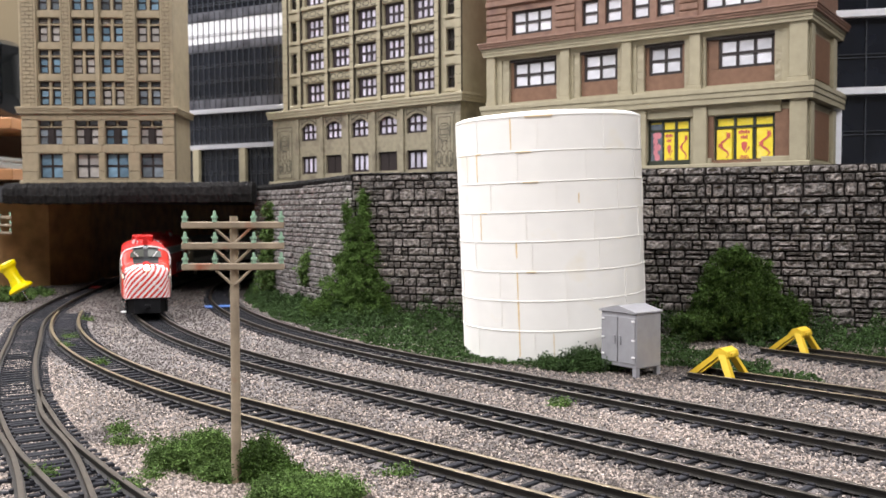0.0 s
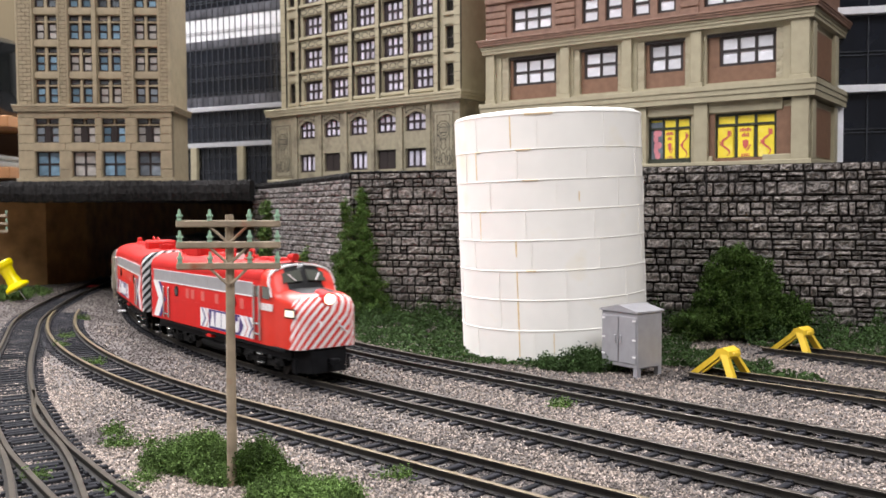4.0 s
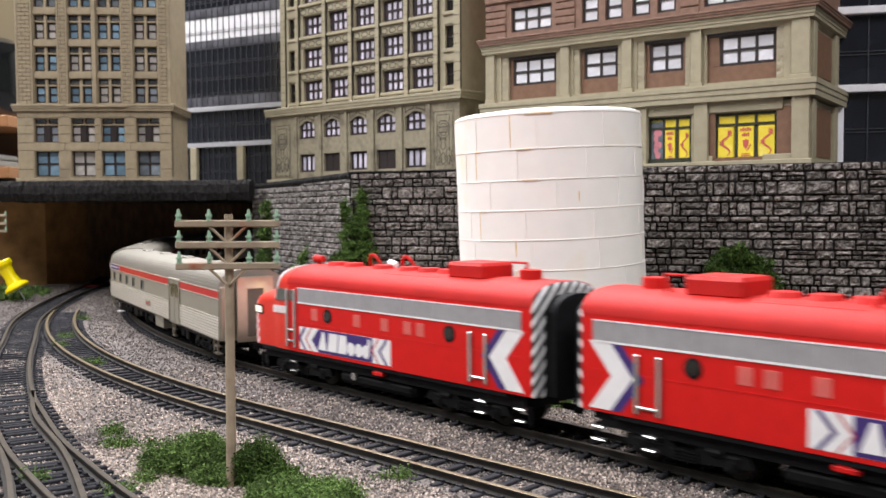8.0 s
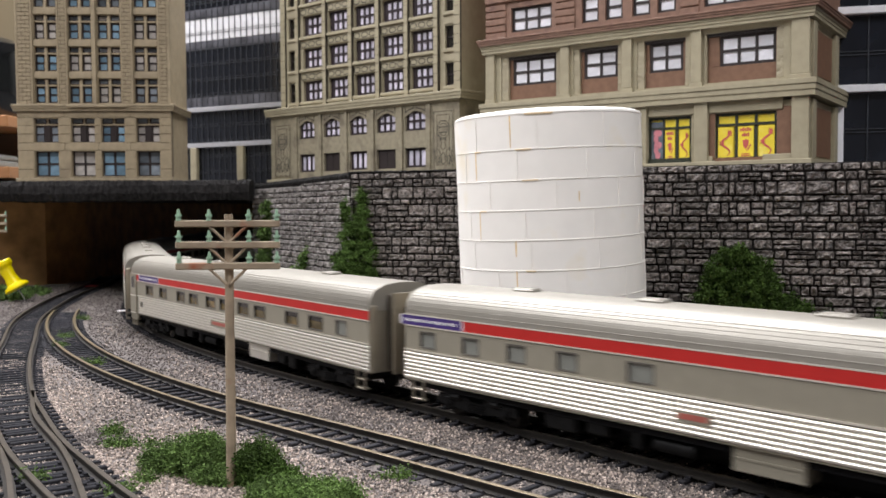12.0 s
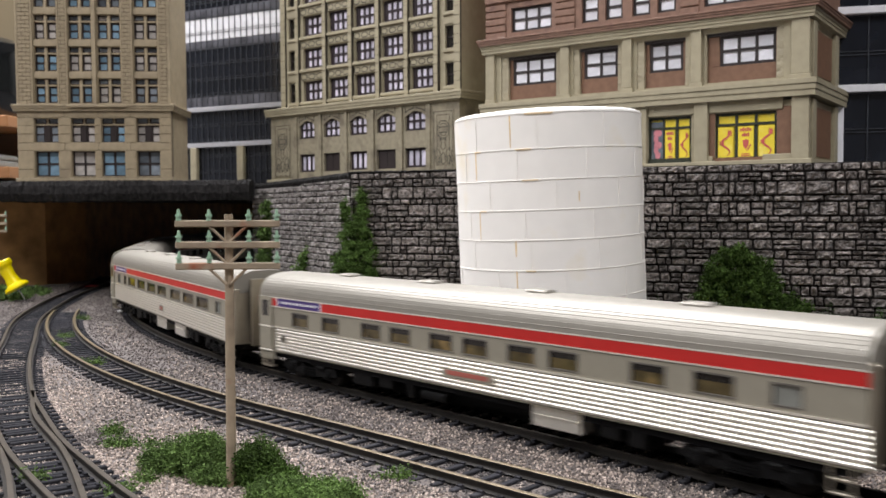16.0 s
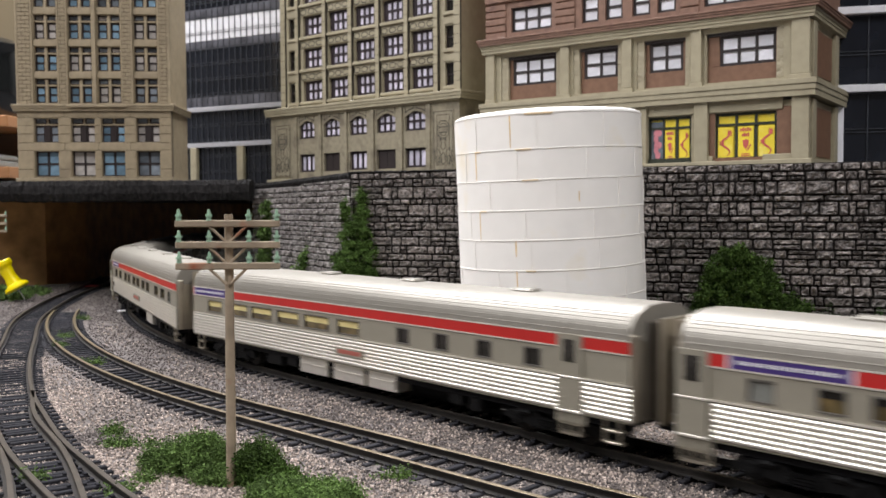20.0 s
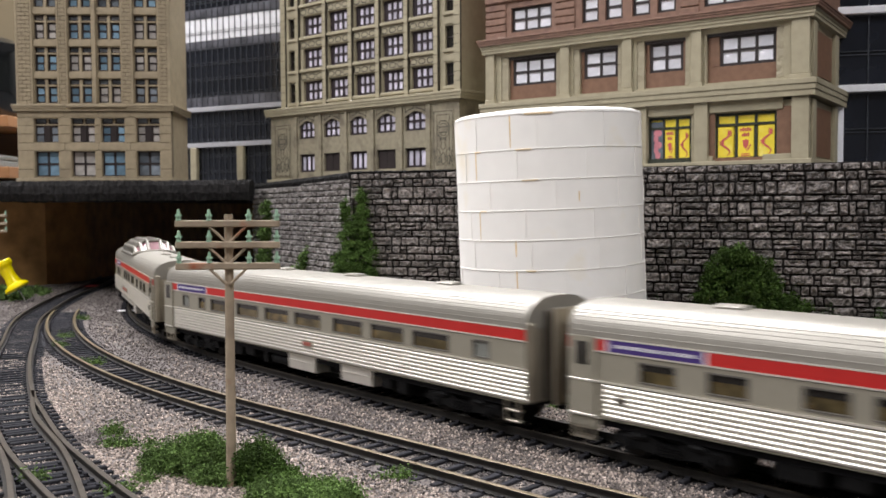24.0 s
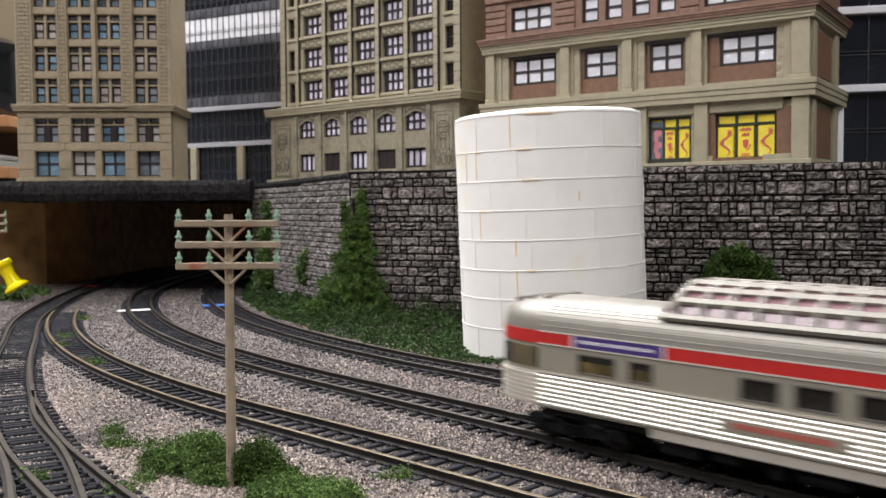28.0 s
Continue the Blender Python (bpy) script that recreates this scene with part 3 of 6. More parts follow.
def tan_tower():
    """The tan office block over the tunnel mouth."""
    b = thing("office_building", at(-380, 813, 105, 0, 0, 3), "tan plastic model office block with bluish window panes", "model building", "model buildings")
    rng = random.Random(21)
    w, d = 136, 62
    base_cols = [(14, 36.5), (46.5, 68.5), (73, 95), (104, 126)]
    piers = [(0, 14), (36.5, 46.5), (68.5, 73), (95, 104), (126, 136)]
    g = Geo()
    grid_wall(g, w, 0, 62, base_cols, [(3, 27), (33.6, 56.5)], 0, 6)
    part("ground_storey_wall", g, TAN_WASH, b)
    walls_behind(b, w, d, 0, 62, 6, TAN)
    blocks(b, "facing_block", TAN, piers, [(2.2, 10), (10, 27), (33.6, 41.5), (41.5, 49.2), (49.2, 56.5)], -0.7, 0.1)
    blocks(b, "facing_block", TAN, [(0, 41.5), (41.5, 71), (71, 99.5), (99.5, w)], [(27, 33.6), (56.5, 62)], -0.7, 0.1, 0.3)
    for a, c in base_cols:
        for z0, z1 in ((3, 27), (33.6, 56.5)):
            strip(b, "window_reveal", TAN, (a - 0.2, -0.4, z0, a + 0.7, 5.5, z1), (c - 0.7, -0.4, z0, c + 0.2, 5.5, z1), (a, -0.4, z1 - 0.7, c, 5.5, z1 + 0.2), (a, -0.4, z0 - 0.2, c, 5.5, z0 + 0.6), c=0.1)
    g = Geo()
    ledge(g, -4, w + 4, -4, d + 2, 62, 68)
    part("cornice", g, TAN, b)
    strip(b, "cornice_break", TAN, (45, -5.2, 65, 98, -3.8, 67.8), c=0.4)
    g = Geo()
    g.box(-2, -2, -1, w + 2, d, 2.2, c=0.4)
    part("plinth", g, TAN, b)
    up_cols = [(16, 35.5), (46, 66), (71.5, 91.5), (103.7, 124)]
    rows = [(69.5 + 28.4 * i, 91 + 28.4 * i) for i in range(6)]
    g = Geo()
    grid_wall(g, w, 68, 245, up_cols, rows, 1, 6)
    part("tower_wall", g, TAN, b)
    walls_behind(b, w, d, 68, 245, 6, TAN)
    strip(b, "pilaster", TAN, (0, -0.8, 68, 2.2, 1, 245), (13, -0.8, 68, 15, 1, 245), (36.2, -1.2, 68, 38, 1, 245), (43.8, -0.8, 68, 45.5, 1, 245), (67, -1.4, 68, 70.6, 1, 245), (92, -0.8, 68, 93.6, 1, 245), (101, -1.2, 68, 103, 1, 245), (125, -0.8, 68, 126.6, 1, 245), (133, -0.8, 68, w, 1, 245))
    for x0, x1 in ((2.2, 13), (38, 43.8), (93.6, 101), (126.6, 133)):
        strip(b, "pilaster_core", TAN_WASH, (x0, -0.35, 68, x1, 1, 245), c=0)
        g, z, k = Geo(), 68.4, 0
        while z < 243:
            m = x0 + (x1 - x0) * (0.34 if k % 2 else 0.66)
            for a, c in (((x0, m), (m, x1)) if x1 - x0 > 6.6 else ((x0, m) if k % 2 else (x0, x1), (m, x1) if k % 2 else (x1, x1))):
                if c - a > 1:
                    g.box(a + 0.25, -0.95, z, c - 0.25, -0.3, z + 2.95, c=0.2)
            z, k = z + 3.55, k + 1
        tagged(part("bricks", g, TAN, b), kind="stuff")
    for c, dz in rows:
        for a, e in up_cols:
            strip(b, "spandrel", TAN, (a, 0.3, dz + 0.4, e, 1.05, dz + 5.4), c=0.25)
    kinds = [BLUE_PANE, BLUE_PANE, BLUE_PANE, PALE_PANE, SLATE_PANE]
    for n, (a, c) in enumerate(base_cols):
        window(b, a, c, 3, 27, 4.2, DARK_BROWN, (BLUE_PANE, PALE_PANE, BLUE_PANE, SLATE_PANE)[n], 2, 2, 1.9)
        m, low = (a + c) / 2, (SLATE_PANE, PALE_PANE, BLUE_PANE, PALE_PANE)[n]
        strip(b, "mullion", DARK_BROWN, (m - 2.2, 3.4, 33.6, m + 2.2, 5, 49.4), c=0.2)
        strip(b, "transom", TAN, (a, 3.0, 49.4, c, 5, 50.8), (m - 0.8, 3.2, 50.8, m + 0.8, 5, 56.5), c=0.2)
        for p, q in ((a, m - 2.2), (m + 2.2, c)):
            window(b, p, q, 33.6, 49.4, 4.2, DARK_BROWN, low, 1, 2, 1.5)
        for p, q in ((a, m - 0.8), (m + 0.8, c)):
            window(b, p, q, 50.8, 56.5, 4.2, DARK_BROWN, SLATE_PANE, 1, 1, 1.2)
    for a, c in up_cols:
        m = (a + c) / 2
        for z0, z1 in rows:
            pane = rng.choice(kinds)
            strip(b, "mullion", TAN, (m - 1.3, 2.0, z0, m + 1.3, 4.6, z1), c=0.2)
            strip(b, "transom", TAN, (a, 2.4, z1 - 6.6, c, 4.4, z1 - 5.0), c=0.2)
            for p, q in ((a, m - 1.3), (m + 1.3, c)):
                window(b, p, q, z0, z1 - 6.6, 4.2, DARK_BROWN, pane, 1, 2, 1.5)
                window(b, p, q, z1 - 5.0, z1, 4.2, DARK_BROWN, SLATE_PANE if rng.random() < 0.7 else PALE_PANE, 1, 1, 1.1)


def olive_block():
    """The olive block with arched windows behind the wall's corner."""
    ang = math.degrees(math.atan2(735 - 880, 13 + 167))
    b = thing("hotel_building", at(-165.5, 879, 98.6, 0, 0, ang), "olive tan plastic model block with arched ground windows", "model building", "model buildings")
    w, d = 231, 90
    low = [(40, 60.5), (73, 93.5), (106, 127), (139, 161), (172, 194.5)]
    g = Geo()
    grid_wall(g, w, 0, 68, low, [(14, 30.5), (45, 61.5)], 0, 4)
    part("ground_storey_wall", g, OLIVE_LOW, b)
    walls_behind(b, w, d, 0, 68, 4, OLIVE_LOW)
    strip(b, "string_course", OLIVE, (0, -0.7, 66, w, 0, 68))
    for x in [a - 6.2 for a, c in low] + [low[-1][1] + 2.2]:
        strip(b, "pilaster", OLIVE_LOW, (x, -1.8, 5, x + 4, 0, 66))
    for a, c in low:
        g = Geo()
        n = 8
        pts = [(a, 68.0 - 3.5), (a, 58.0)] + [(a + (c - a) * i / n, 57.0 + 4.5 * math.sin(math.pi * i / n)) for i in range(n + 1)] + [(c, 58.0), (c, 64.5)]
        g.prism(pts, 0.3, 3.5)
        part("window_arch", g, OLIVE_LOW, b)
        strip(b, "spandrel", OLIVE_LOW, (a, 0.6, 30.5, c, 3, 45), c=0.2)
        g = Geo()
        for k in range(4):
            x = a + (c - a) * (k + 0.5) / 4
            outline(g, octagon(x, 38.6, (c - a) / 4 - 0.7, 6.4), 0.6, 0.8)
        outline(g, [(a + 0.4, 66.4), (a + 0.4, 60.5), (a + 3.5, 62.4), ((a + c) / 2 - 1.5, 64.0), ((a + c) / 2 - 1.5, 66.4)], 0.0, 0.7)
        outline(g, [(c - 0.4, 66.4), (c - 0.4, 60.5), (c - 3.5, 62.4), ((a + c) / 2 + 1.5, 64.0), ((a + c) / 2 + 1.5, 66.4)], 0.0, 0.7)
        tagged(part("panel_outline", g, OLIVE_WASH, b), kind="stuff")
    for i, (a, c) in enumerate(low):
        window(b, a, c, 45, 61.5, 2.4, PLUM_FRAME, VIOLET_PANE, 3, 2, 2.0)
        if i in (1, 3):
            g = Geo()
            g.box(a, 2.4, 8, c, 3.6, 30.5)
            g.box(a + 2, 2.0, 10, (a + c) / 2 - 0.5, 2.4, 31, c=0.2)
            g.box((a + c) / 2 + 0.5, 2.0, 10, c - 2, 2.4, 31, c=0.2)
            part("door", g, DARK_BROWN, b)
        else:
            window(b, a, c, 14, 30.5, 2.4, PLUM_FRAME, VIOLET_PANE, 3, 1, 2.0)
    for a, c in ((6, 28), (203, 225)):
        m = (a + c) / 2
        strip(b, "relief_panel", OLIVE_LOW, (a, -0.7, 10, c, 0, 60), c=0.3)
        g = Geo()
        outline(g, [(a + 1.2, 11.2), (c - 1.2, 11.2), (c - 1.2, 58.8), (a + 1.2, 58.8)], -0.7)
        outline(g, [(a + 4.5, 15), (c - 4.5, 15), (c - 4.5, 56), (a + 4.5, 56)], -0.7, 0.4)
        outline(g, octagon(m, 44, 12, 14), -0.7, 0.7)
        outline(g, octagon(m, 44, 8.5, 10), -0.7, 0.5)
        for q in (41.5, 46):
            outline(g, [(m - 4, q), (m + 4, q), (m + 4, q + 0.2), (m - 4, q + 0.2)], -0.7, 0.5)
        outline(g, [(m - 3, 36), (m + 3, 36), (m + 1.5, 33), (m + 3, 30), (m, 27), (m - 3, 30), (m - 1.5, 33)], -0.7, 0.6)
        for q in (-1, 1):
            outline(g, octagon(m + q * 6, 22, 5, 12), -0.7, 0.6)
            outline(g, octagon(m + q * 6, 20, 3, 5), -0.7, 0.5)
        outline(g, octagon(m, 20.5, 4, 9), -0.7, 0.7)
        part("relief_ornament", g, OLIVE_WASH, b)
    for x0, x1 in ((0, 5.6), (28.4, 33.6), (197, 202.6), (225.4, w)):
        blocks(b, "facing_block", OLIVE_LOW, [(x0, x1)], [(z, z + 8) for z in (9, 17, 25, 33, 41, 49, 57)], -0.5, 0.1, 0.4)
    g = Geo()
    ledge(g, -5, w + 5, -5, d + 2, 68, 75)
    part("cornice", g, OLIVE, b)
    g = Geo()
    g.box(-4, -3, -6, w + 3, d, 8, c=0.4)
    part("plinth", g, OLIVE, b)
    cols = [(24, 34), (44, 71), (78, 104), (111, 137), (144, 170), (177, 203), (214, 224)]
    rows = [(80 + 30 * i, 98.5 + 30 * i) for i in range(6)]
    g = Geo()
    grid_wall(g, w - 14, 75, 262, [(a - 14, c - 14) for a, c in cols], rows, 2.5, 8)
    g.v = [(x + 14, y, z) for x, y, z in g.v]
    part("tower_wall", g, OLIVE, b)
    walls_behind(b, w - 14, d, 75, 262, 8, OLIVE, 14.0)
    for x in (38, 74.5, 107.5, 140.5, 173.5, 206):
        strip(b, "pilaster", OLIVE_WASH, (x - 2.3, -0.3, 75, x + 2.3, 2.5, 262), c=0)
        blocks(b, "facing_block", OLIVE, [(x - 2.4, x + 2.4)], [(75.2 + 7.5 * k, 82.7 + 7.5 * k) for k in range(15)], -0.8, 0.0, 0.35)
    for x in (16, 226):
        strip(b, "pilaster", OLIVE_WASH, (x - 1.9, 0.9, 75, x + 4.9, 2.5, 262), c=0)
        blocks(b, "facing_block", OLIVE, [(x - 2, x + 5)], [(75.2 + 7.5 * k, 82.7 + 7.5 * k) for k in range(15)], 0.5, 1.0, 0.35)
    for c, e in rows:
        bays = [(40.6, 71.9), (77.1, 104.9), (110.1, 137.9), (143.1, 170.9), (176.1, 203.4)]
        for p, q in bays:
            strip(b, "sill_course", OLIVE, (p, -0.2, c - 3.4, q, 2.5, c - 0.4), c=0.5)
            strip(b, "spandrel", OLIVE, (p + 1.0, 1.7, e + 0.6, q - 1.0, 2.6, e + 7.2), c=0.3)
            g = Geo()
            for k in range(3):
                outline(g, octagon(p + (q - p) * (k + 0.5) / 3, e + 3.9, (q - p) / 3 - 2.4, 4.4, 0.35), 1.7, 0.75)
            tagged(part("panel_outline", g, OLIVE_WASH, b), kind="stuff")
        for p, q in ((23, 35), (213, 225)):
            strip(b, "spandrel", OLIVE, (p, 1.7, e + 0.8, q, 2.6, e + 6.6), (p, 0.6, c - 3.4, q, 2.5, c - 0.6), c=0.4)
    for i, (a, c) in enumerate(cols):
        for z0, z1 in rows:
            if i in (0, 6):
                window(b, a, c, z0, z1, 5, DARK_BROWN, DARK_GLASS, 1, 2, 1.2)
            else:
                strip(b, "window_surround", PLUM_FRAME, (a, 5.4, z0, a + 2.6, 6.6, z1), (c - 2.6, 5.4, z0, c, 6.6, z1), c=0)
                window(b, a + 2.6, c - 2.6, z0, z1, 5, PLUM_FRAME, VIOLET_PANE, 3, 2, 2.2)


def poster(parent, x0, x1, z0, z1, y, seed):
    """A yellow shop poster: red bars for its lettering with a plain badge, or a coiled red shape."""
    g = Geo()
    g.box(x0, y, z0, x1, y + 0.4, z1)
    p = part("poster", g, POSTER_YELLOW, parent, "yellow poster with red print")
    g = Geo()
    w, h = x1 - x0, z1 - z0
    if seed % 2:
        for z, a, n in ((0.84, 0.12, 5), (0.67, 0.26, 4)):
            for k in range(n):
                q = (1 - 2 * a) / n
                g.box(x0 + w * (a + q * k), y - 0.15, z0 + h * z, x0 + w * (a + q * (k + 0.78)), y, z0 + h * (z + 0.09 + 0.03 * (k % 2)))
        g.prism([(x0 + w * 0.5, z0 + h * 0.24), (x0 + w * 0.66, z0 + h * 0.36), (x0 + w * 0.7, z0 + h * 0.54), (x0 + w * 0.5, z0 + h * 0.58), (x0 + w * 0.3, z0 + h * 0.54), (x0 + w * 0.34, z0 + h * 0.36)], y - 0.15, y)
        g.prism([(x0 + w * 0.55, z0 + h * 0.2), (x0 + w * 0.62, z0 + h * 0.2), (x0 + w * 0.86, z0 + h * 0.38), (x0 + w * 0.8, z0 + h * 0.42)], y - 0.15, y)
        g.box(x0 + w * 0.25, y - 0.15, z0 + h * 0.08, x1 - w * 0.25, y, z0 + h * 0.11)
        g.box(x0 + w * 0.2, y - 0.15, z0 + h * 0.02, x1 - w * 0.2, y, z0 + h * 0.05)
    else:
        pts = [(x0 + w * (0.52 + 0.27 * math.sin(0.4 + k / 20 * 8.6)), y - 0.05, z0 + h * (0.06 + 0.84 * k / 20)) for k in range(21)]
        for n, (p0, p1) in enumerate(zip(pts, pts[1:])):
            q = w * (0.035 + 0.05 * math.sin(math.pi * n / 20) + (0.1 if 15 < n < 19 else 0.08 if 8 < n < 11 else 0))
            g.tube(p0, p1, q, q, 6)
        g.v = [(a, y - 0.2 + (b - y + 0.2) * 0.12, c) for a, b, c in g.v]
    part("print", g, POSTER_RED, p)


def store_block():
    """The brown and olive corner store above the right-hand wall."""
    ang = math.degrees(math.atan2(560 - 694, 224 - 32))
    b = thing("store_building", at(33.2, 693, 104.6, 0, 0, ang), "olive and brown plastic model department store with yellow posters", "model building", "model buildings")
    w, d = 234, 105
    g = Geo()
    # ground storey
    grid_wall(g, w, 0, 40, [(40, 62), (74, 118), (130, 160), (176, 215)], [(4, 34)], 1, 4)
    part("ground_storey_wall", g, OLIVE, b)
    walls_behind(b, w, d, 0, 40, 4, OLIVE)
    for x in (0, 64, 121, 163, 224.5):
        strip(b, "pilaster", OLIVE, (x, -2.4, 0, x + (9 if x < 200 else 10.5), 1, 41.5))
    strip(b, "plinth", OLIVE, (-1, -3, -4, w + 3, d, 3), c=0.4)
    strip(b, "lintel", OLIVE, (129, -0.6, 34.4, 163, 1, 41.5), (172, -0.6, 34.4, 219, 1, 41.5), (73, -0.6, 34.4, 121, 1, 41.5))
    g = Geo()
    ledge(g, -3, w + 6, -5.5, d + 3, 41.5, 52)
    part("cornice", g, OLIVE, b)
    # first storey
    cols = [(22.5, 58.5), (81, 106.5), (130, 153.5), (178, 213.5)]
    g = Geo()
    grid_wall(g, w, 52, 90, [(14, 62), (74, 110), (122, 158), (168, 219)], [(54, 86)], 0, 4)
    part("upper_storey_wall", g, OLIVE, b)
    walls_behind(b, w, d, 52, 90, 4, OLIVE)
    for x in (2, 64.5, 112, 160.5, 224):
        q = 7 if x < 200 else 11
        strip(b, "pilaster", OLIVE, (x, -2.5, 55, x + q, 0, 89), (x - 1, -3, 52, x + q + 1, 0, 55))
    for (a, c), (p, q) in zip(((14, 62), (74, 110), (122, 158), (168, 219)), ((19.8, 59.8), (78.6, 107.8), (127.2, 155.8), (170.2, 214.5))):
        strip(b, "window_jamb", OLIVE_ROUGH, (a, 0.6, 54, p, 5.5, 86), (q, 0.6, 54, c, 5.5, 86), c=0.2)
        strip(b, "window_head", DARK_BROWN, (a + 2.2, 1.6, 84, c - 2.2, 5.4, 85.9), c=0.1)
    for (a, c), (p, q), n in zip(cols, [(19.8, 59.8), (78.6, 107.8), (127.2, 155.8), (170.2, 214.5)], (3, 2, 2, 3)):
        strip(b, "spandrel", BROWN, (p, 3, 54, q, 5, 64.5), (p, 3.2, 64.5, a, 5, 84), (c, 3.2, 64.5, q, 5, 84), c=0.2)
        window(b, a, c, 64.5, 84, 3.8, DARK_BROWN, WHITE_PANE, n, 2, 1.9)
    for a, c in ((130, 160), (176, 215)):
        n = 3
        window(b, a, c, 4, 34, 2.6, GREEN_FRAME, POSTER_YELLOW, n, 1, 1.8, name="shop_window")
        pw = (c - a) / n
        for i in range(n):
            if a == 130 and i == 0:
                g = Geo()
                g.box(a + 2, 2.2, 6, a + pw, 2.6, 31)
                pink = part("poster", g, SLATE_PANE, b, "grey poster with a pink coiled shape")
                g = Geo()
                for z, q, e in ((8.5, 1.8, 0.5), (12, 1.5, -0.7), (15.5, 2.6, 0.6), (19.5, 1.6, -0.8), (23.5, 2.9, 0.4)):
                    g.prism(octagon(a + 2 + (pw - 2) / 2 + e, z, q * 2, 4.4), 2.05, 2.25)
                part("print", g, PINK, pink)
                continue
            poster(b, a + i * pw + 1.6, a + (i + 1) * pw - 1.6, 5.5, 25, 2.15, i + 2)
        g = Geo()
        g.box(a, 1.8, 25.6, c, 2.6, 27.2)
        part("transom", g, GREEN_FRAME, b)
    for a, c in ((40, 62), (74, 118)):
        window(b, a, c, 4, 34, 2.6, DARK_BROWN, DARK_GLASS, 2, 1, 1.8, name="shop_window")
    strip(b, "shop_front_panel", BROWN, (215.2, 0.2, 3.2, 225, 1.2, 36), (172.2, 0.3, 4, 176, 1.2, 34), (176, 0.4, 2, 215, 1.3, 5.2), c=0.1)
    strip(b, "sill", GREEN_FRAME, (130, 0.4, 2, 160, 1.3, 6.2), c=0.1)
    strip(b, "sill", OLIVE, (207, -1.2, 2.5, 224.5, 0.4, 6.5), (169, -1.2, 2.5, 175, 0.4, 6.5), c=0.4)
    g = Geo()
    ledge(g, -2, w + 5, -5, d + 3, 89, 95)
    part("upper_cornice", g, OLIVE, b)
    g = Geo()
    ledge(g, -4, w + 8, -7.5, d + 4, 95, 99.5)
    part("brown_ledge", g, BRICK_RED, b)
    # side wall openings on the end facing the yard
    for z0, z1, mm in ((5, 36, BROWN), (56, 84, BROWN)):
        g = Geo()
        g.box(w - 0.2, 14, z0, w + 0.6, 60, z1)
        part("side_panel", g, mm, b)
    for y in (2, 64):
        strip(b, "side_pilaster", OLIVE, (w, y, 3, w + 2.5, y + 9, 40), (w, y, 52, w + 2.5, y + 9, 88))
    # brown brick storeys above
    bc = [(22, 56), (80, 93), (98, 111), (118, 131), (136, 149), (168, 206)]
    rows = [(104, 122), (134, 152), (164, 182)]
    g = Geo()
    grid_wall(g, w, 100, 195, bc, rows, 1, 5)
    part("brick_wall", g, BRICK_RED, b)
    walls_behind(b, w, d, 100, 195, 5, BRICK_RED)
    for z in np.arange(100.3, 194, 5.2):
        for x0, x1 in ((0, 18), (59, 75), (152, 165), (210, w)):
            g = Geo()
            g.box(x0, -0.2, z, x1, 1, z + 4.5, c=0.5)
            part("brick_course", g, BRICK_RED, b)
    for z in (127, 157):
        strip(b, "string_course", BRICK_RED, (0, -1.2, z, w, 1, z + 4))
    for a, c in bc:
        for z0, z1 in rows:
            window(b, a, c, z0, z1, 3, DARK_BROWN, WHITE_PANE, 3 if c - a > 20 else 1, 2, 1.9)


def glass_tower(m, w, d, h, label, ledges, bright, posts=(), mull=6.0, floor=11.5, frame_mat=None):
    """A dark glass office model: pale ledges, thin mullions, and reflected light painted on as paler bands."""
    b = thing("glass_tower", m, label, "model building", "model buildings")
    g = Geo()
    g.box(0, 0, 0, w, d, h)
    part("glass_wall", g, TOWER_GLASS, b)
    for z0, z1 in ledges:
        strip(b, "ledge", frame_mat or TOWER_FRAME, (-1, -5, z0, w + 1, 0, z1))
    # strips of paler colour imitate light mirrored in the glass
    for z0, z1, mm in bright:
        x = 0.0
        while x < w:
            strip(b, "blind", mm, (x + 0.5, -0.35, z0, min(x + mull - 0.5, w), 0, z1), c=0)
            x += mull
    for x in posts:
        strip(b, "column", frame_mat or OLIVE, (x, -6, 0, x + 9, -1, ledges[0][0]), c=0.5)
    x = 0.0
    while x <= w:
        strip(b, "mullion", TOWER_MULLION, (x - 0.3, -1.1, 0, x + 0.3, -0.3, h), c=0)
        x += mull
    z = floor
    while z < h:
        strip(b, "rail", TOWER_MULLION, (0, -0.9, z, w, -0.35, z + 0.5), (0, -0.9, z + 2.4, w, -0.35, z + 2.8), c=0)
        z += floor
    return b


tan_tower()
olive_block()
store_block()


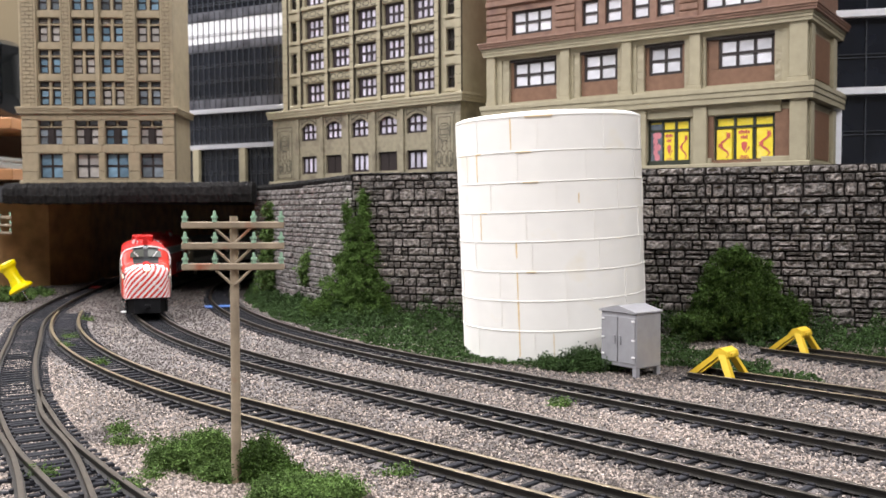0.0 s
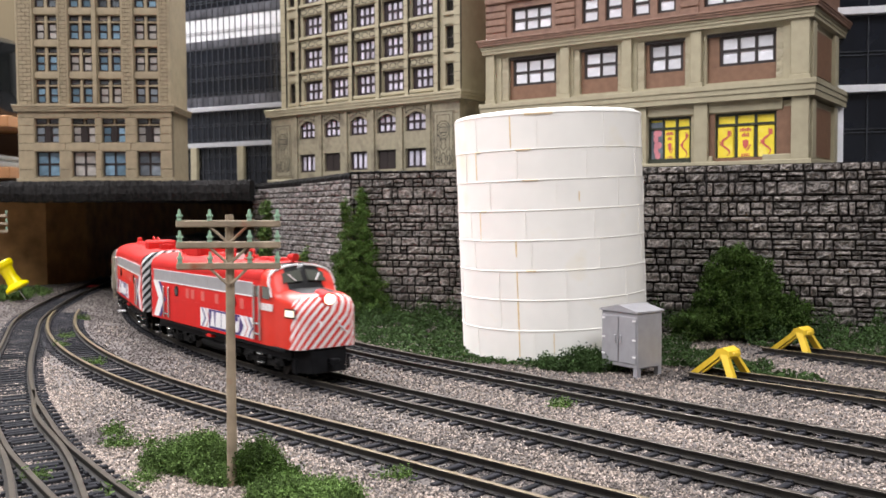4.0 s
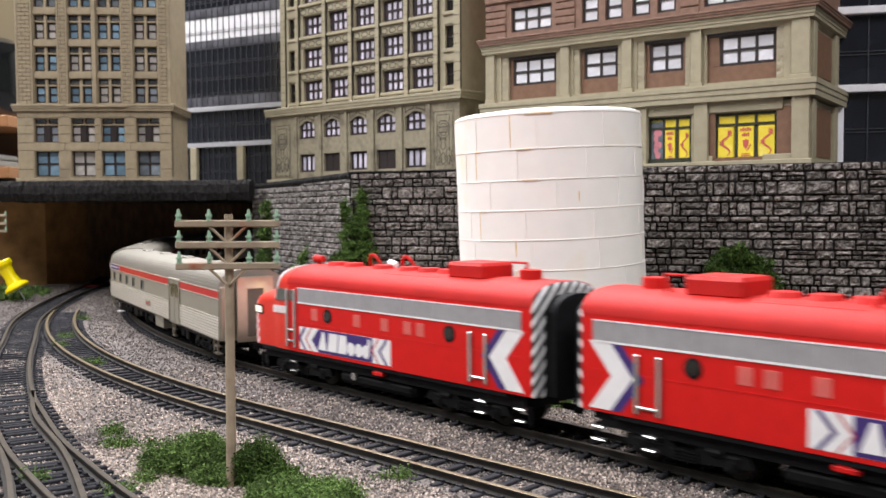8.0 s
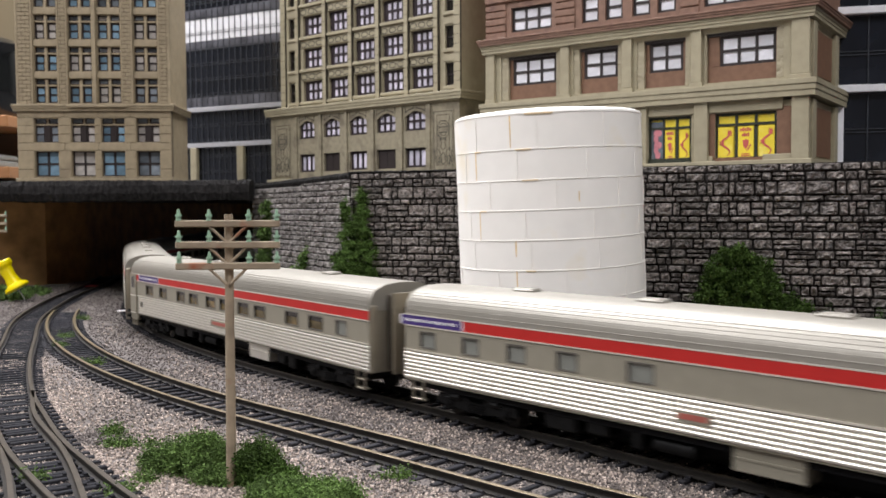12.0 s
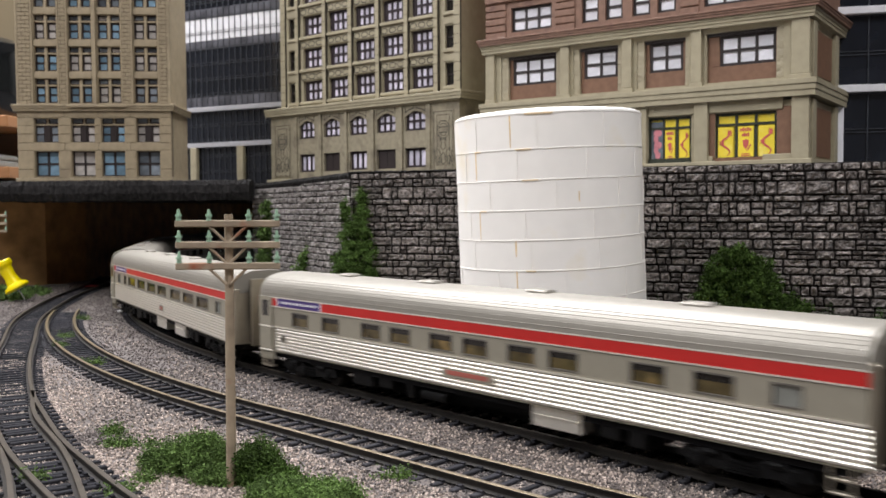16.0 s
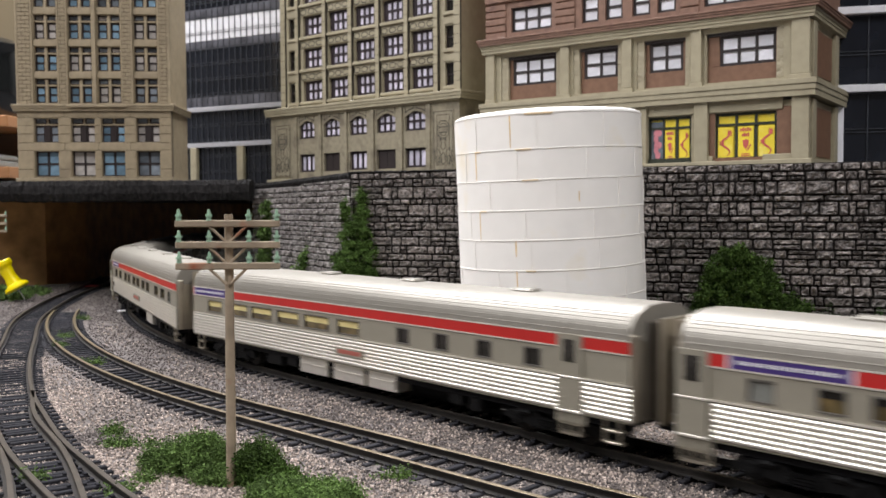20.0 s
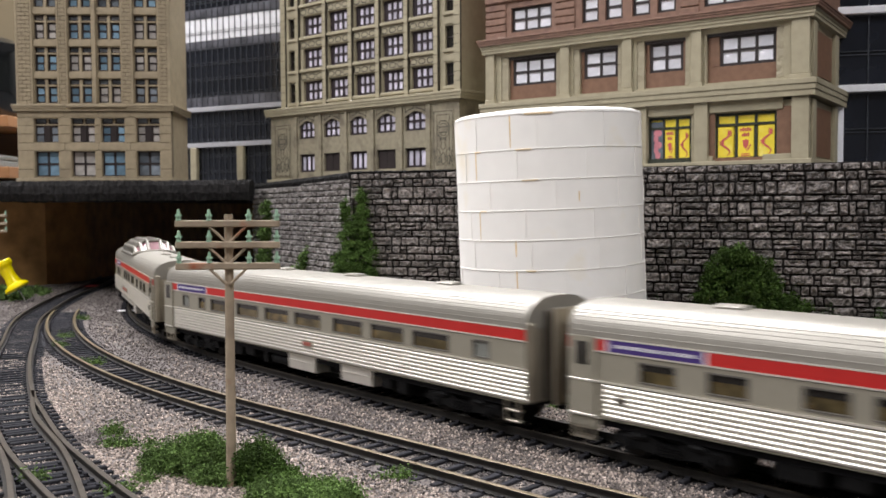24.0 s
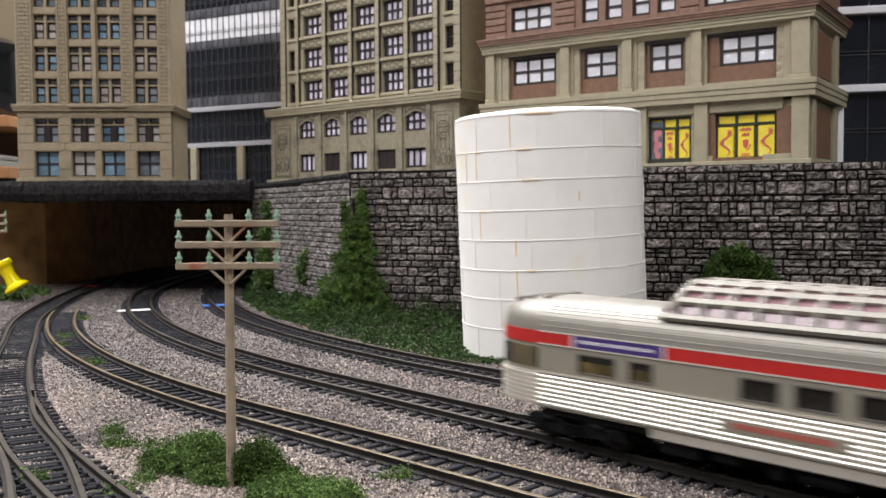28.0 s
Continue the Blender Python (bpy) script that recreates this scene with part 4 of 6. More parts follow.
def deck():
    g = Geo()
    ring = [(-420, 818), (-180, 818), (-176 + 6, 845 + 3), (-66 + 6, 650 + 6), (440, 450 + 8), (1700, 450), (1700, 2100), (-700, 2100), (-700, 1000), (-560, 980)]
    g.prism(ring, 88, 102.4, axis="z")
    tagged(part("road", g, ROAD, None), "dark asphalt street deck above the tunnel", "street", kind="structure")
    g = Geo()
    n = 130
    rng = random.Random(3)
    rings = []
    for i in range(n + 1):
        x = -392 + 222 * i / n
        y = 806 + 4 * math.sin(i * 0.09)
        ring = []
        for a, c in ((-6, 86.5), (6, 85.5), (13, 87), (13, 104), (6, 104.5), (-4, 104), (-7, 100), (-8, 93)):
            ring.append((x, y + a + rng.uniform(-0.5, 0.5), c + rng.uniform(-0.7, 0.7)))
        rings.append(ring)
    g.loft(rings)
    tagged(part("tunnel_lintel", g, FOAM, None), "rough black foam lintel over the tunnel mouth", "lintel", kind="structure")
    # plywood side of the tunnel
    g = Geo()
    line = [(-560, 900), (-462, 940), (-424, 965), (-402, 1020), (-400, 1200), (-350, 1500), (-160, 1900)]
    for (ax, ay), (bx, by) in zip(line, line[1:]):
        g.convex([(ax, ay, -3), (bx, by, -3), (bx - 8, by + 8, -3), (ax - 8, ay + 8, -3), (ax, ay, 89), (bx, by, 89), (bx - 8, by + 8, 89), (ax - 8, ay + 8, 89)],
                 [(0, 1, 2, 3), (4, 5, 6, 7), (0, 1, 5, 4), (1, 2, 6, 5), (2, 3, 7, 6), (3, 0, 4, 7)])
    tagged(part("tunnel_wall", g, TUNNEL_WOOD, None), "bare brown plywood side wall of the tunnel", "wall", kind="structure")
    # slabs under the buildings
    for name, m, w, d, z0, z1 in (("pavement_1", at(-170, 884, 0, 0, 0, math.degrees(math.atan2(-145, 180))), 238, 100, 97, 104), ("pavement_2", at(30, 697, 0, 0, 0, math.degrees(math.atan2(-134, 192))), 246, 112, 97, 104.3), ("pavement_3", at(-392, 816, 0, 0, 0, 4), 148, 70, 97, 104.6)):
        g = Geo()
        g.box(-2, -3, 90, w, d, z1)
        tagged(part(name, g, ROAD, None, m=m), "dark pavement slab under a model building", "pavement", kind="structure")


deck()


def coping():
    """The rough black edge of the street deck, lying on the wall tops."""
    rng = random.Random(12)
    for a, b, za, zb, h0, h1 in ((WALL_LEFT, CORNER, 96.9, 99.9, 4.4, 4.2), (CORNER, CORNER + (WALL_RIGHT - CORNER) * 0.24, 103.6, 103.8, 1.2, 0.5)):
        u = (b - a).normalized()
        out = Vector((u.y, -u.x))
        rings, n = [], 70
        for i in range(n + 1):
            t = i / n
            p, z, h = a.lerp(b, t), za + (zb - za) * t, h0 + (h1 - h0) * t
            rings.append([(p.x + out.x * (o + rng.uniform(-0.4, 0.4)), p.y + out.y * (o + rng.uniform(-0.4, 0.4)), z + q * h + (rng.uniform(-0.4, 0.4) if q else 0.02)) for o, q in ((1.2, 0), (1.8, 0.5), (1.0, 1), (-6, 1.1), (-6, 0))])
        g = Geo()
        g.loft(rings)
        tagged(part("coping", g, FOAM, None), "rough black edge of the street deck on the wall", "coping", kind="structure")


coping()
stone_wall("wall_east", CORNER, WALL_RIGHT, top_right, 10, 330, (STONE, STONE_REST), "retaining wall of dark rough-cut grey stones with black joints", 5)
stone_wall("wall_west", WALL_LEFT, CORNER, top_left, 0, 300, (PALE_STONE, PALE_REST), "paler retaining wall of rough stones beside the tunnel", 8, (3.4, 4.2, 5.0), (4, 11), 0.32)
glass_tower(at(-296, 1030, 102, 0, 0, -27), 190, 60, 260, "dark glass model office tower with pale ledges", [(45, 50), (84.5, 89.5)], [(163, 187, SHEEN_WHITE), (90, 101, SHEEN_GREY), (187.5, 198, SHEEN_GREY), (154, 162.5, SHEEN_GREY)], posts=(18, 84), mull=8.0, floor=17)
glass_tower(at(264, 632, 102, 0, 0, -12), 160, 60, 260, "black glass model tower with white columns", [(54, 59), (107, 112)], [], posts=(4, 92), mull=29.2, floor=26.5, frame_mat=TOWER_WHITE)


def tank():
    t = thing("storage_tank", at(62, 503, 0, 1.0, -2.0, 0), "white plastic storage tank with rust stains, leaning slightly", "tank")
    r, h, n = 50.8, 128, 96
    steps = [0.3, 17.5, 33, 48, 63.4, 78.6, 93.8, 109.3, 127]
    g = Geo()
    prof = [(r - 1.0, 0.0)]
    for a, b in zip(steps, steps[1:]):
        prof += [(r, a + 0.05), (r, b - 0.42), (r + 0.28, b - 0.36), (r + 0.28, b - 0.06)]
    prof += [(r - 0.4, h), (r - 3, h + 1.0), (r * 0.7, h + 2.4), (r * 0.4, h + 3.3), (2, h + 3.8)]
    g.lathe(prof, n)
    part("shell", g, TANK_WHITE, t, smooth=True)
    rng = random.Random(2)
    for k, (a, b) in enumerate(zip(steps, steps[1:])):
        off = rng.uniform(0, 0.4)
        for i in range(9):
            ang = off + i * 2 * math.pi / 9 + (k % 2) * 0.35
            g = Geo()
            g.box(-0.26, -r - 0.3, a + 0.3, 0.26, -r + 0.4, b - 0.6)
            part("plate_seam", g, TANK_WHITE, t, m=pose(0, 0, 0, 0, 0, math.degrees(ang)))
    for px, z0, z1, wd in ((-23, 17.8, 32.5, 0.9), (-23, 4, 17, 0.7), (-23, 33.6, 47.6, 0.7), (-23, 55, 62.8, 0.9), (-40, 63.6, 78, 0.6), (-41, 94.4, 109, 0.8), (-24, 110, 126, 0.7), (-6, 2, 16, 0.4), (9, 82, 87, 0.6), (-40, 108.6, 109.2, 4), (-18, 108.6, 109.2, 8), (-38, 78.0, 78.5, 4), (-15, 93.2, 93.7, 8), (-16, 47.5, 48.0, 5), (-10, 126.0, 126.8, 14)):
        ang = math.degrees(math.asin(px / r))
        n = max(2, int(wd))
        for k in range(n):
            q = wd / n
            g = Geo()
            g.prism([(-q / 2, z1), (q / 2, z1), (q * 0.42, (z0 + z1) / 2), (q * 0.2, z0), (-q * 0.25, z0), (-q * 0.47, (z0 + z1) / 2)], -r - 0.5 if z1 - z0 < 1 else -r - 0.08, -r + 0.5)
            part("rust_stain", g, RUST, t, "thin orange rust streak", m=pose(0, 0, 0, 0, 0, ang + math.degrees((k - n / 2 + 0.5) * q / r)))


tank()


def relay_cabinet():
    c = thing("relay_cabinet", at(89.7, 416, 0, 0, 0, -55), "grey plastic trackside cabinet with latched doors", "cabinet")
    # local x runs away to the left-hand side, front faces the yard
    w, d, h = 23, 17, 29
    g = Geo()
    g.box(-w, 0, 3, 0, d, h, c=0.4)
    part("body", g, CAB_GREY, c)
    g = Geo()
    g.prism([(-w - 0.6, h), (0.6, h), (0.6, h + 0.7), (-w / 2, h + 3.4), (-w - 0.6, h + 0.7)], -0.8, d + 0.8)
    part("roof", g, CAB_GREY, c)
    for a in (-w + 0.6, -w / 2 + 0.3):
        g = Geo()
        g.box(a, -0.5, 5, a + w / 2 - 0.9, 0, h - 2, c=0.2)
        door = part("door", g, CAB_GREY, c)
        g = Geo()
        g.box(a + (w / 2 - 3 if a < -w / 2 - 1 else 1), -1.2, 14, a + (w / 2 - 2 if a < -w / 2 - 1 else 2), -0.5, 18, c=0.2)
        part("handle", g, CAB_GREY, door)
        for z in (8, 16, 25):
            g = Geo()
            x = a + 0.4 if a < -w / 2 - 1 else a + w / 2 - 2.6
            g.box(x, -1.0, z, x + 1.8, -0.4, z + 0.8)
            part("hinge", g, WHITE_PAINT, door)
    for x in (-w + 0.2, -2.6):
        for y in (0.2, d - 2.6):
            g = Geo()
            g.box(x, y, -1.5, x + 2.4, y + 2.4, 3.2)
            part("leg", g, CAB_GREY, c)


relay_cabinet()


def bumper(path, s, label):
    k = path.normal(s)
    c = path(s) + k * 3.0
    b = thing("bumper_stop", at(c.x, c.y, 0.3, 0, 0, math.degrees(math.atan2(k.y, k.x)) - 90), label, "bumper stop", "bumper stops")
    # local x: along the track towards the open end
    box_faces = [(0, 1, 2, 3), (4, 5, 6, 7), (0, 1, 5, 4), (1, 2, 6, 5), (2, 3, 7, 6), (3, 0, 4, 7)]
    for y in (-3.4, 3.4):
        g = Geo()
        g.convex([(-14.5, y - 1.7, 0), (-10.5, y - 1.7, 0), (-10.5, y + 1.7, 0), (-14.5, y + 1.7, 0), (0.5, y - 1.7, 12), (4, y - 1.7, 12), (4, y + 1.7, 12), (0.5, y + 1.7, 12)], box_faces)
        part("rear_brace", g, YELLOW, b)
        y *= 2.1
        g = Geo()
        g.convex([(7.5, y - 1.3, 0), (11, y - 1.3, 0), (11, y + 1.3, 0), (7.5, y + 1.3, 0), (1.6, y * 0.55 - 1.3, 11), (5, y * 0.55 - 1.3, 11), (5, y * 0.55 + 1.3, 11), (1.6, y * 0.55 + 1.3, 11)], box_faces)
        part("front_leg", g, YELLOW, b)
    g = Geo()
    g.prism([(-1.5, 10.4), (5.6, 8.6), (6.6, 10.2), (6.0, 12.4), (2.8, 14.0), (0.2, 13.0)], -5.2, 5.2)
    part("buffer_beam", g, YELLOW, b)
    g = Geo()
    g.box(6.0, -2.2, 9.6, 7.4, 2.2, 12.0, c=0.5)
    part("buffer_pad", g, YELLOW, b)


bumper(SIDING, 10, "yellow plastic bumper stop at the end of the siding")
bumper(BACK_SIDING, 14, "yellow plastic bumper stop on the rear siding")


def utility_pole(m, label):
    p = thing("utility_pole", m, label, "utility pole", "utility poles")
    g = Geo()
    g.tube((0, 0, -4), (0, 0, 77), 1.5, 1.2, 14)
    part("pole", g, POLE_WOOD, p, smooth=True)
    for z in (74.5, 68.5, 62.5):
        g = Geo()
        g.box(-14.6, -2.5, z - 1.1, 14.6, -1.0, z + 0.9, c=0.3)
        arm = part("cross_arm", g, POLE_WOOD, p)
        for x in (-13.6, -5.2, 5.9, 13.7):
            g = Geo()
            g.tube((x, -1.8, z + 0.8), (x, -1.8, z + 4.0), 0.8, 0.35, 10)
            g.tube((x, -1.8, z + 2.0), (x, -1.8, z + 2.5), 1.05, 0.95, 10)
            part("insulator", g, INSULATOR, arm, "pale green insulator")
        for s in (-1, 1):
            g = Geo()
            g.tube((0.6 * s, -1.6, z - 5.2), (5.0 * s, -1.9, z - 1.0), 0.45, 0.45, 6)
            part("brace", g, POLE_WOOD, arm)
    return p


POLE = utility_pole(at(-61.3, 257.2, 0, 0, 0.3, 4), "brown plastic telegraph pole with three cross arms")
copy_thing(POLE, at(-352, 700, 0, 0, 0, 8))


def push_pin():
    p = thing("push_pin", at(-364, 787, -1.5, 0, -30, 8), "yellow plastic push pin stuck in the ground", "push pin")
    g = Geo()
    g.tube((0, 0, -3), (0, 0, 14), 0.5, 0.6, 8)
    part("needle", g, CHROME, p)
    g = Geo()
    g.lathe([(9.8, 13.5), (10.6, 14.6), (9.8, 17), (6.4, 19), (5.2, 26), (5.9, 34), (8.2, 36.5), (8.4, 39.5), (7.4, 40.6)], 28)
    part("head", g, PIN_YELLOW, p, smooth=True)


push_pin()


# ---- greenery and gravel ----
def leaves(points, size, rng):
    """Small crumpled leaf flakes of two triangles at the points."""
    n = len(points)
    a = rng.normal(size=(n, 3))
    a /= np.linalg.norm(a, axis=1)[:, None]
    b = np.cross(a, rng.normal(size=(n, 3)))
    b /= np.linalg.norm(b, axis=1)[:, None]
    c = np.cross(a, b)
    s = size * rng.uniform(0.5, 1.2, (n, 1))
    p = np.asarray(points)
    v = np.stack([p + b * s, p + a * s * 0.7 + c * s * 0.3, p - b * s, p - a * s * 0.7 + c * s * 0.3], axis=1).reshape(-1, 3)
    f = (np.arange(n)[:, None] * 4 + np.array([[0, 1, 2, 3]])).reshape(-1, 4)
    return v, f


def bush(name, label, category, balls, count, size, material, seed, spread=1.5):
    """A crown of flakes gathered in uneven lumps: balls are (x, y, z, rx, ry, rz), each a clump of its own."""
    rng = np.random.default_rng(seed)
    vol = np.array([b[3] * b[4] + b[4] * b[5] + b[3] * b[5] for b in balls])
    root = thing(name, at(balls[0][0], balls[0][1], 0), label, category)
    for b, k in zip(balls, (vol / vol.sum() * count).astype(int)):
        lumps = max(5, int(k / 60))
        d = rng.normal(size=(lumps, 3))
        d /= np.linalg.norm(d, axis=1)[:, None]
        centre = np.array(b[:3]) + d * np.array(b[3:]) * rng.uniform(0.5, 1.08, (lumps, 1))
        idx = rng.integers(0, lumps, k)
        q = centre[idx] + rng.normal(size=(k, 3)) * spread
        q = q[q[:, 2] > -1.5] - np.array([balls[0][0], balls[0][1], 0])
        v, f = leaves(q, size, rng)
        me = bpy.data.meshes.new("clump")
        me.from_pydata((v * MM).tolist(), [], f.tolist())
        me.materials.append(material)
        part("clump", me, None, root)
    return root


WALL_U = (WALL_RIGHT - CORNER).normalized()
WALL_OUT = Vector((WALL_U.y, -WALL_U.x))
WEST_U = (CORNER - WALL_LEFT).normalized()
WEST_OUT = Vector((WEST_U.y, -WEST_U.x))


def by_wall(s, o):
    p = CORNER + WALL_U * s + WALL_OUT * o
    return p.x, p.y


def by_west(s, o):
    p = CORNER - WEST_U * s + WEST_OUT * o
    return p.x, p.y


def verge():
    """Ground cover between the outer track and the walls."""
    rng = np.random.default_rng(4)
    pts = []
    for _ in range(130000):
        if rng.random() < 0.72:
            s, o = rng.uniform(-25, 470), rng.uniform(0, 1) ** 1.1 * 150
            x, y = by_wall(s, o)
            h = 17 * max(0, 1 - o / 75) + 5
        else:
            s, o = rng.uniform(0, 220), rng.uniform(0, 1) * 60
            x, y = by_west(s, o)
            h = 12 * max(0, 1 - o / 40) + 4
        # distance from the outer track's middle and from the sidings
        k = (Vector((x, y)) - FAR.o).dot(FAR.n) if (Vector((x, y)) - FAR.o).dot(FAR.u) > 0 else FAR.r - (Vector((x, y)) - FAR.o - FAR.n * FAR.r).length
        edge = 21 + 5 * noise.noise((x * 0.05, y * 0.05, 0))
        if k < edge:
            continue
        rough = 8 * noise.noise((x * 0.06, y * 0.06, 5))
        if (x > 96 + 0.45 * (y - 430) and k < 85 + rough and y < 548 - 0.38 * (x - 150)) or (x > 156 + rough + 0.3 * (445 - y) and k < 180 + rough):
            continue
        lump = 0.5 + 0.9 * noise.noise((x * 0.07, y * 0.07, 2)) + 0.5 * noise.noise((x * 0.2, y * 0.2, 7))
        z = h * max(0.1, min(1.2, lump)) * min(1, (k - edge) / 12 + 0.25)
        pts.append((x, y, -0.8 + z * rng.uniform(0.35, 1.0)))
    v, f = leaves(np.array(pts), 0.95, rng)
    cloud("ground_cover", v, f, LEAF_DARK, "dark green foam ground cover along the wall", "ground cover")


verge()
x, y = by_wall(268, 18)
bush("bush", "large dark green foam bush against the stone wall", "bush", [(x, y, 12, 33, 16, 13), (x - 1, y, 27, 28, 13, 13), (x - 1, y, 39, 21, 10, 11), (x - 3, y, 49, 11, 7, 7), (x + 22, y - 3, 14, 18, 12, 14), (x - 28, y - 3, 8, 14, 12, 9)], 60000, 0.85, LEAF_MID, 11)
x, y = by_wall(7, 6)
bush("climbing_vine", "green foam vine climbing the corner of the wall", "vine", [(x - 2, y - 4, 7, 38, 14, 13), (x - 1, y - 2, 22, 25, 11, 14), (x, y - 1, 40, 17, 8, 15), (x + 1, y, 58, 11, 6, 13), (x + 3, y + 1, 74, 6, 4, 11), (x - 7, y + 1, 76, 3, 3, 10), (x + 4, y + 1, 86, 2.6, 3, 6)], 72000, 0.68, LEAF_VINE, 12, 1.2)
x, y = by_west(175, 5)
bush("climbing_vine", "green foam vine beside the tunnel mouth", "vine", [(x, y, 20, 12, 6, 22), (x + 2, y, 50, 8, 4, 20), (x + 2, y, 74, 6, 3, 12)], 9000, 1.3, LEAF, 13)
x, y = by_west(90, 3)
bush("climbing_vine", "thin foam vine on the pale wall", "vine", [(x, y, 30, 5, 2.5, 14), (x + 6, y - 3, 42, 4, 2, 10)], 2500, 1.1, LEAF, 18)
bush("grass_tuft", "bright green foam bush at the foot of the telegraph pole", "bush", [(-85, 276, 1, 8, 7, 4), (-77, 272, 3, 9, 7, 6.5), (-71, 269, 3, 6, 6, 7), (-66, 262, 0, 9, 6, 3)], 52000, 0.42, LEAF, 14, 1.15)
bush("grass_tuft", "taller green foam bush beside the telegraph pole", "bush", [(-54, 259, 3, 7, 6, 8), (-48, 256, 1, 6, 5, 4)], 26000, 0.42, LEAF_MID, 19, 1.15)
bush("grass_tuft", "flat green foam tuft beside the pole", "bush", [(-45, 245, 0, 9, 8, 3.2), (-33, 243, 0, 10, 8, 3.2)], 30000, 0.42, LEAF, 15, 1.15)
bush("grass_tuft", "green foam grass beside the tunnel mouth", "bush", [(-430, 850, 0, 60, 50, 5), (-400, 800, 0, 30, 16, 4)], 12000, 1.5, LEAF, 16)
bush("grass_tuft", "small dark bush at the foot of the tank", "bush", [(70, 438, 2, 17, 9, 6), (55, 444, 0, 14, 6, 4)], 14000, 0.7, LEAF_DARK, 17)
for k, (x, y) in enumerate(((-118, 318), (-110, 300), (-102, 300), (-88, 262), (-178, 460), (-260, 650), (-120, 262), (-14, 262), (46, 356), (-222, 520), (-235, 560), (-90, 250))):
    bush("grass_tuft", "tiny tuft of green foam in the ballast", "grass tuft", [(x, y, -0.8, 3.4 + k % 3, 2.6, 1.4)], 900, 0.5, LEAF, 30 + k)


def from_track(x, y, path):
    """How far a plan point lies from the middle of a line, and whether it is before its tangent point."""
    d = Vector((x, y)) - path.o
    if d.dot(path.u) > 0:
        return abs(d.dot(path.n))
    return abs(path.r - (d - path.n * path.r).length)


def gravel():
    """Loose ballast stones between and beside the tracks: pinkish, and greyer ones near the busy lines and the tunnel."""
    rng = np.random.default_rng(9)
    n = 185000
    d = 195 + 760 * rng.random(n) ** 1.9
    p = np.stack([d * np.tan(rng.uniform(-0.53, 0.53, n)), d], axis=1)
    # the branch track is ballasted up to its ties
    branch = []
    for _ in range(40000):
        s = rng.uniform(0, LEFT.end)
        c, k = LEFT(s), LEFT.normal(s)
        o = rng.uniform(-17, 17)
        branch.append((c.x + k.x * o, c.y + k.y * o))
    p = np.concatenate([p, np.array(branch)])
    n, d = len(p), np.maximum(p[:, 1], 195)
    oct_v = np.array([(1, 0, 0), (-1, 0, 0), (0, 1, 0), (0, -1, 0), (0, 0, 1), (0, 0, -1)], float)
    oct_f = np.array([(0, 2, 4), (2, 1, 4), (1, 3, 4), (3, 0, 4), (2, 0, 5), (1, 2, 5), (3, 1, 5), (0, 3, 5)])
    z, grey, soot = np.empty(n), np.empty(n, bool), np.zeros(n, bool)
    pick = rng.random(n)
    ballasted = [LEFT(s) for s in np.arange(0, LEFT.end, 3.0)]
    full = kdtree.KDTree(len(ballasted))
    for i, c in enumerate(ballasted):
        full.insert((c.x, c.y, 0), i)
    full.balance()
    lines = ((MAIN, -420, 300), (NEAR, -420, 300), (FAR, -420, 300), (SIDING, 0, SIDING.end), (BACK_SIDING, 0, BACK_SIDING.end))
    spots = [path(s) for path, s0, s1 in lines for s in np.arange(s0, s1, 3.0)]
    tree = kdtree.KDTree(len(spots))
    for i, c in enumerate(spots):
        tree.insert((c.x, c.y, 0), i)
    tree.balance()
    for i, (a, b) in enumerate(p):
        z[i] = -1.0 + 0.6 * noise.noise((a * 0.03, b * 0.03, 0)) + 0.5 * noise.noise((a * 0.12, b * 0.12, 3))
        t = min(from_track(a, b, MAIN), from_track(a, b, NEAR) + 8)
        lane = (Vector((a, b)) - NEAR.o).dot(NEAR.n)
        # share of grey stones: grime, plus the train's shade painted into the lane
        dirt_and_shade = (0.12 if lane < 6 else 0.3 + 0.35 * max(0, min(1, (60 - a) / 160))) + 0.4 * max(0, 1 - t / 24) + 0.35 * max(0, min(1, (b - 380) / 320)) + 0.5 * noise.noise((a * 0.02, b * 0.02, 9)) + 1.3 * math.exp(-((a + 121) ** 2 + (b - 312) ** 2) / 120) + 0.55 * max(0, 1 - from_track(a, b, NEAR) / 34)
        grey[i] = pick[i] < dirt_and_shade
        near = tree.find((a, b, 0))[2]
        soot[i] = (pick[i] * 7.3) % 1 < (0.72 if near < 12 else 0.72 - (near - 12) / 11) or (full.find((a, b, 0))[2] < 14 and (pick[i] * 5.9) % 1 < 0.45)
        if near < 16.5:
            z[i] = min(z[i], -0.9) - 0.2
        elif full.find((a, b, 0))[2] < 16.5:
            z[i] = min(z[i], -0.1) - 0.15
    q, _ = np.linalg.qr(rng.normal(size=(n, 3, 3)))
    s = (rng.uniform(0.28, 0.66, (n, 1, 1)) * (0.8 + 0.5 * (d / 700))[:, None, None]) * rng.uniform(0.7, 1.2, (n, 1, 3))
    v = (oct_v[None] * s) @ q
    v[:, :, :2] += p[:, None, :]
    v[:, :, 2] += (z + 0.25)[:, None]
    for sel, material, label in ((~grey & ~soot, GRAVEL, "loose pinkish ballast stones"), (grey & ~soot, GRAVEL_GREY, "loose dark grey ballast stones near the tracks"), (soot, SOOT, "sooty black ballast stones between the rails")):
        w = v[sel]
        f = (np.arange(len(w))[:, None, None] * 6 + oct_f[None]).reshape(-1, 3)
        cloud("gravel", w.reshape(-1, 3), f, material, label, "gravel")


gravel()

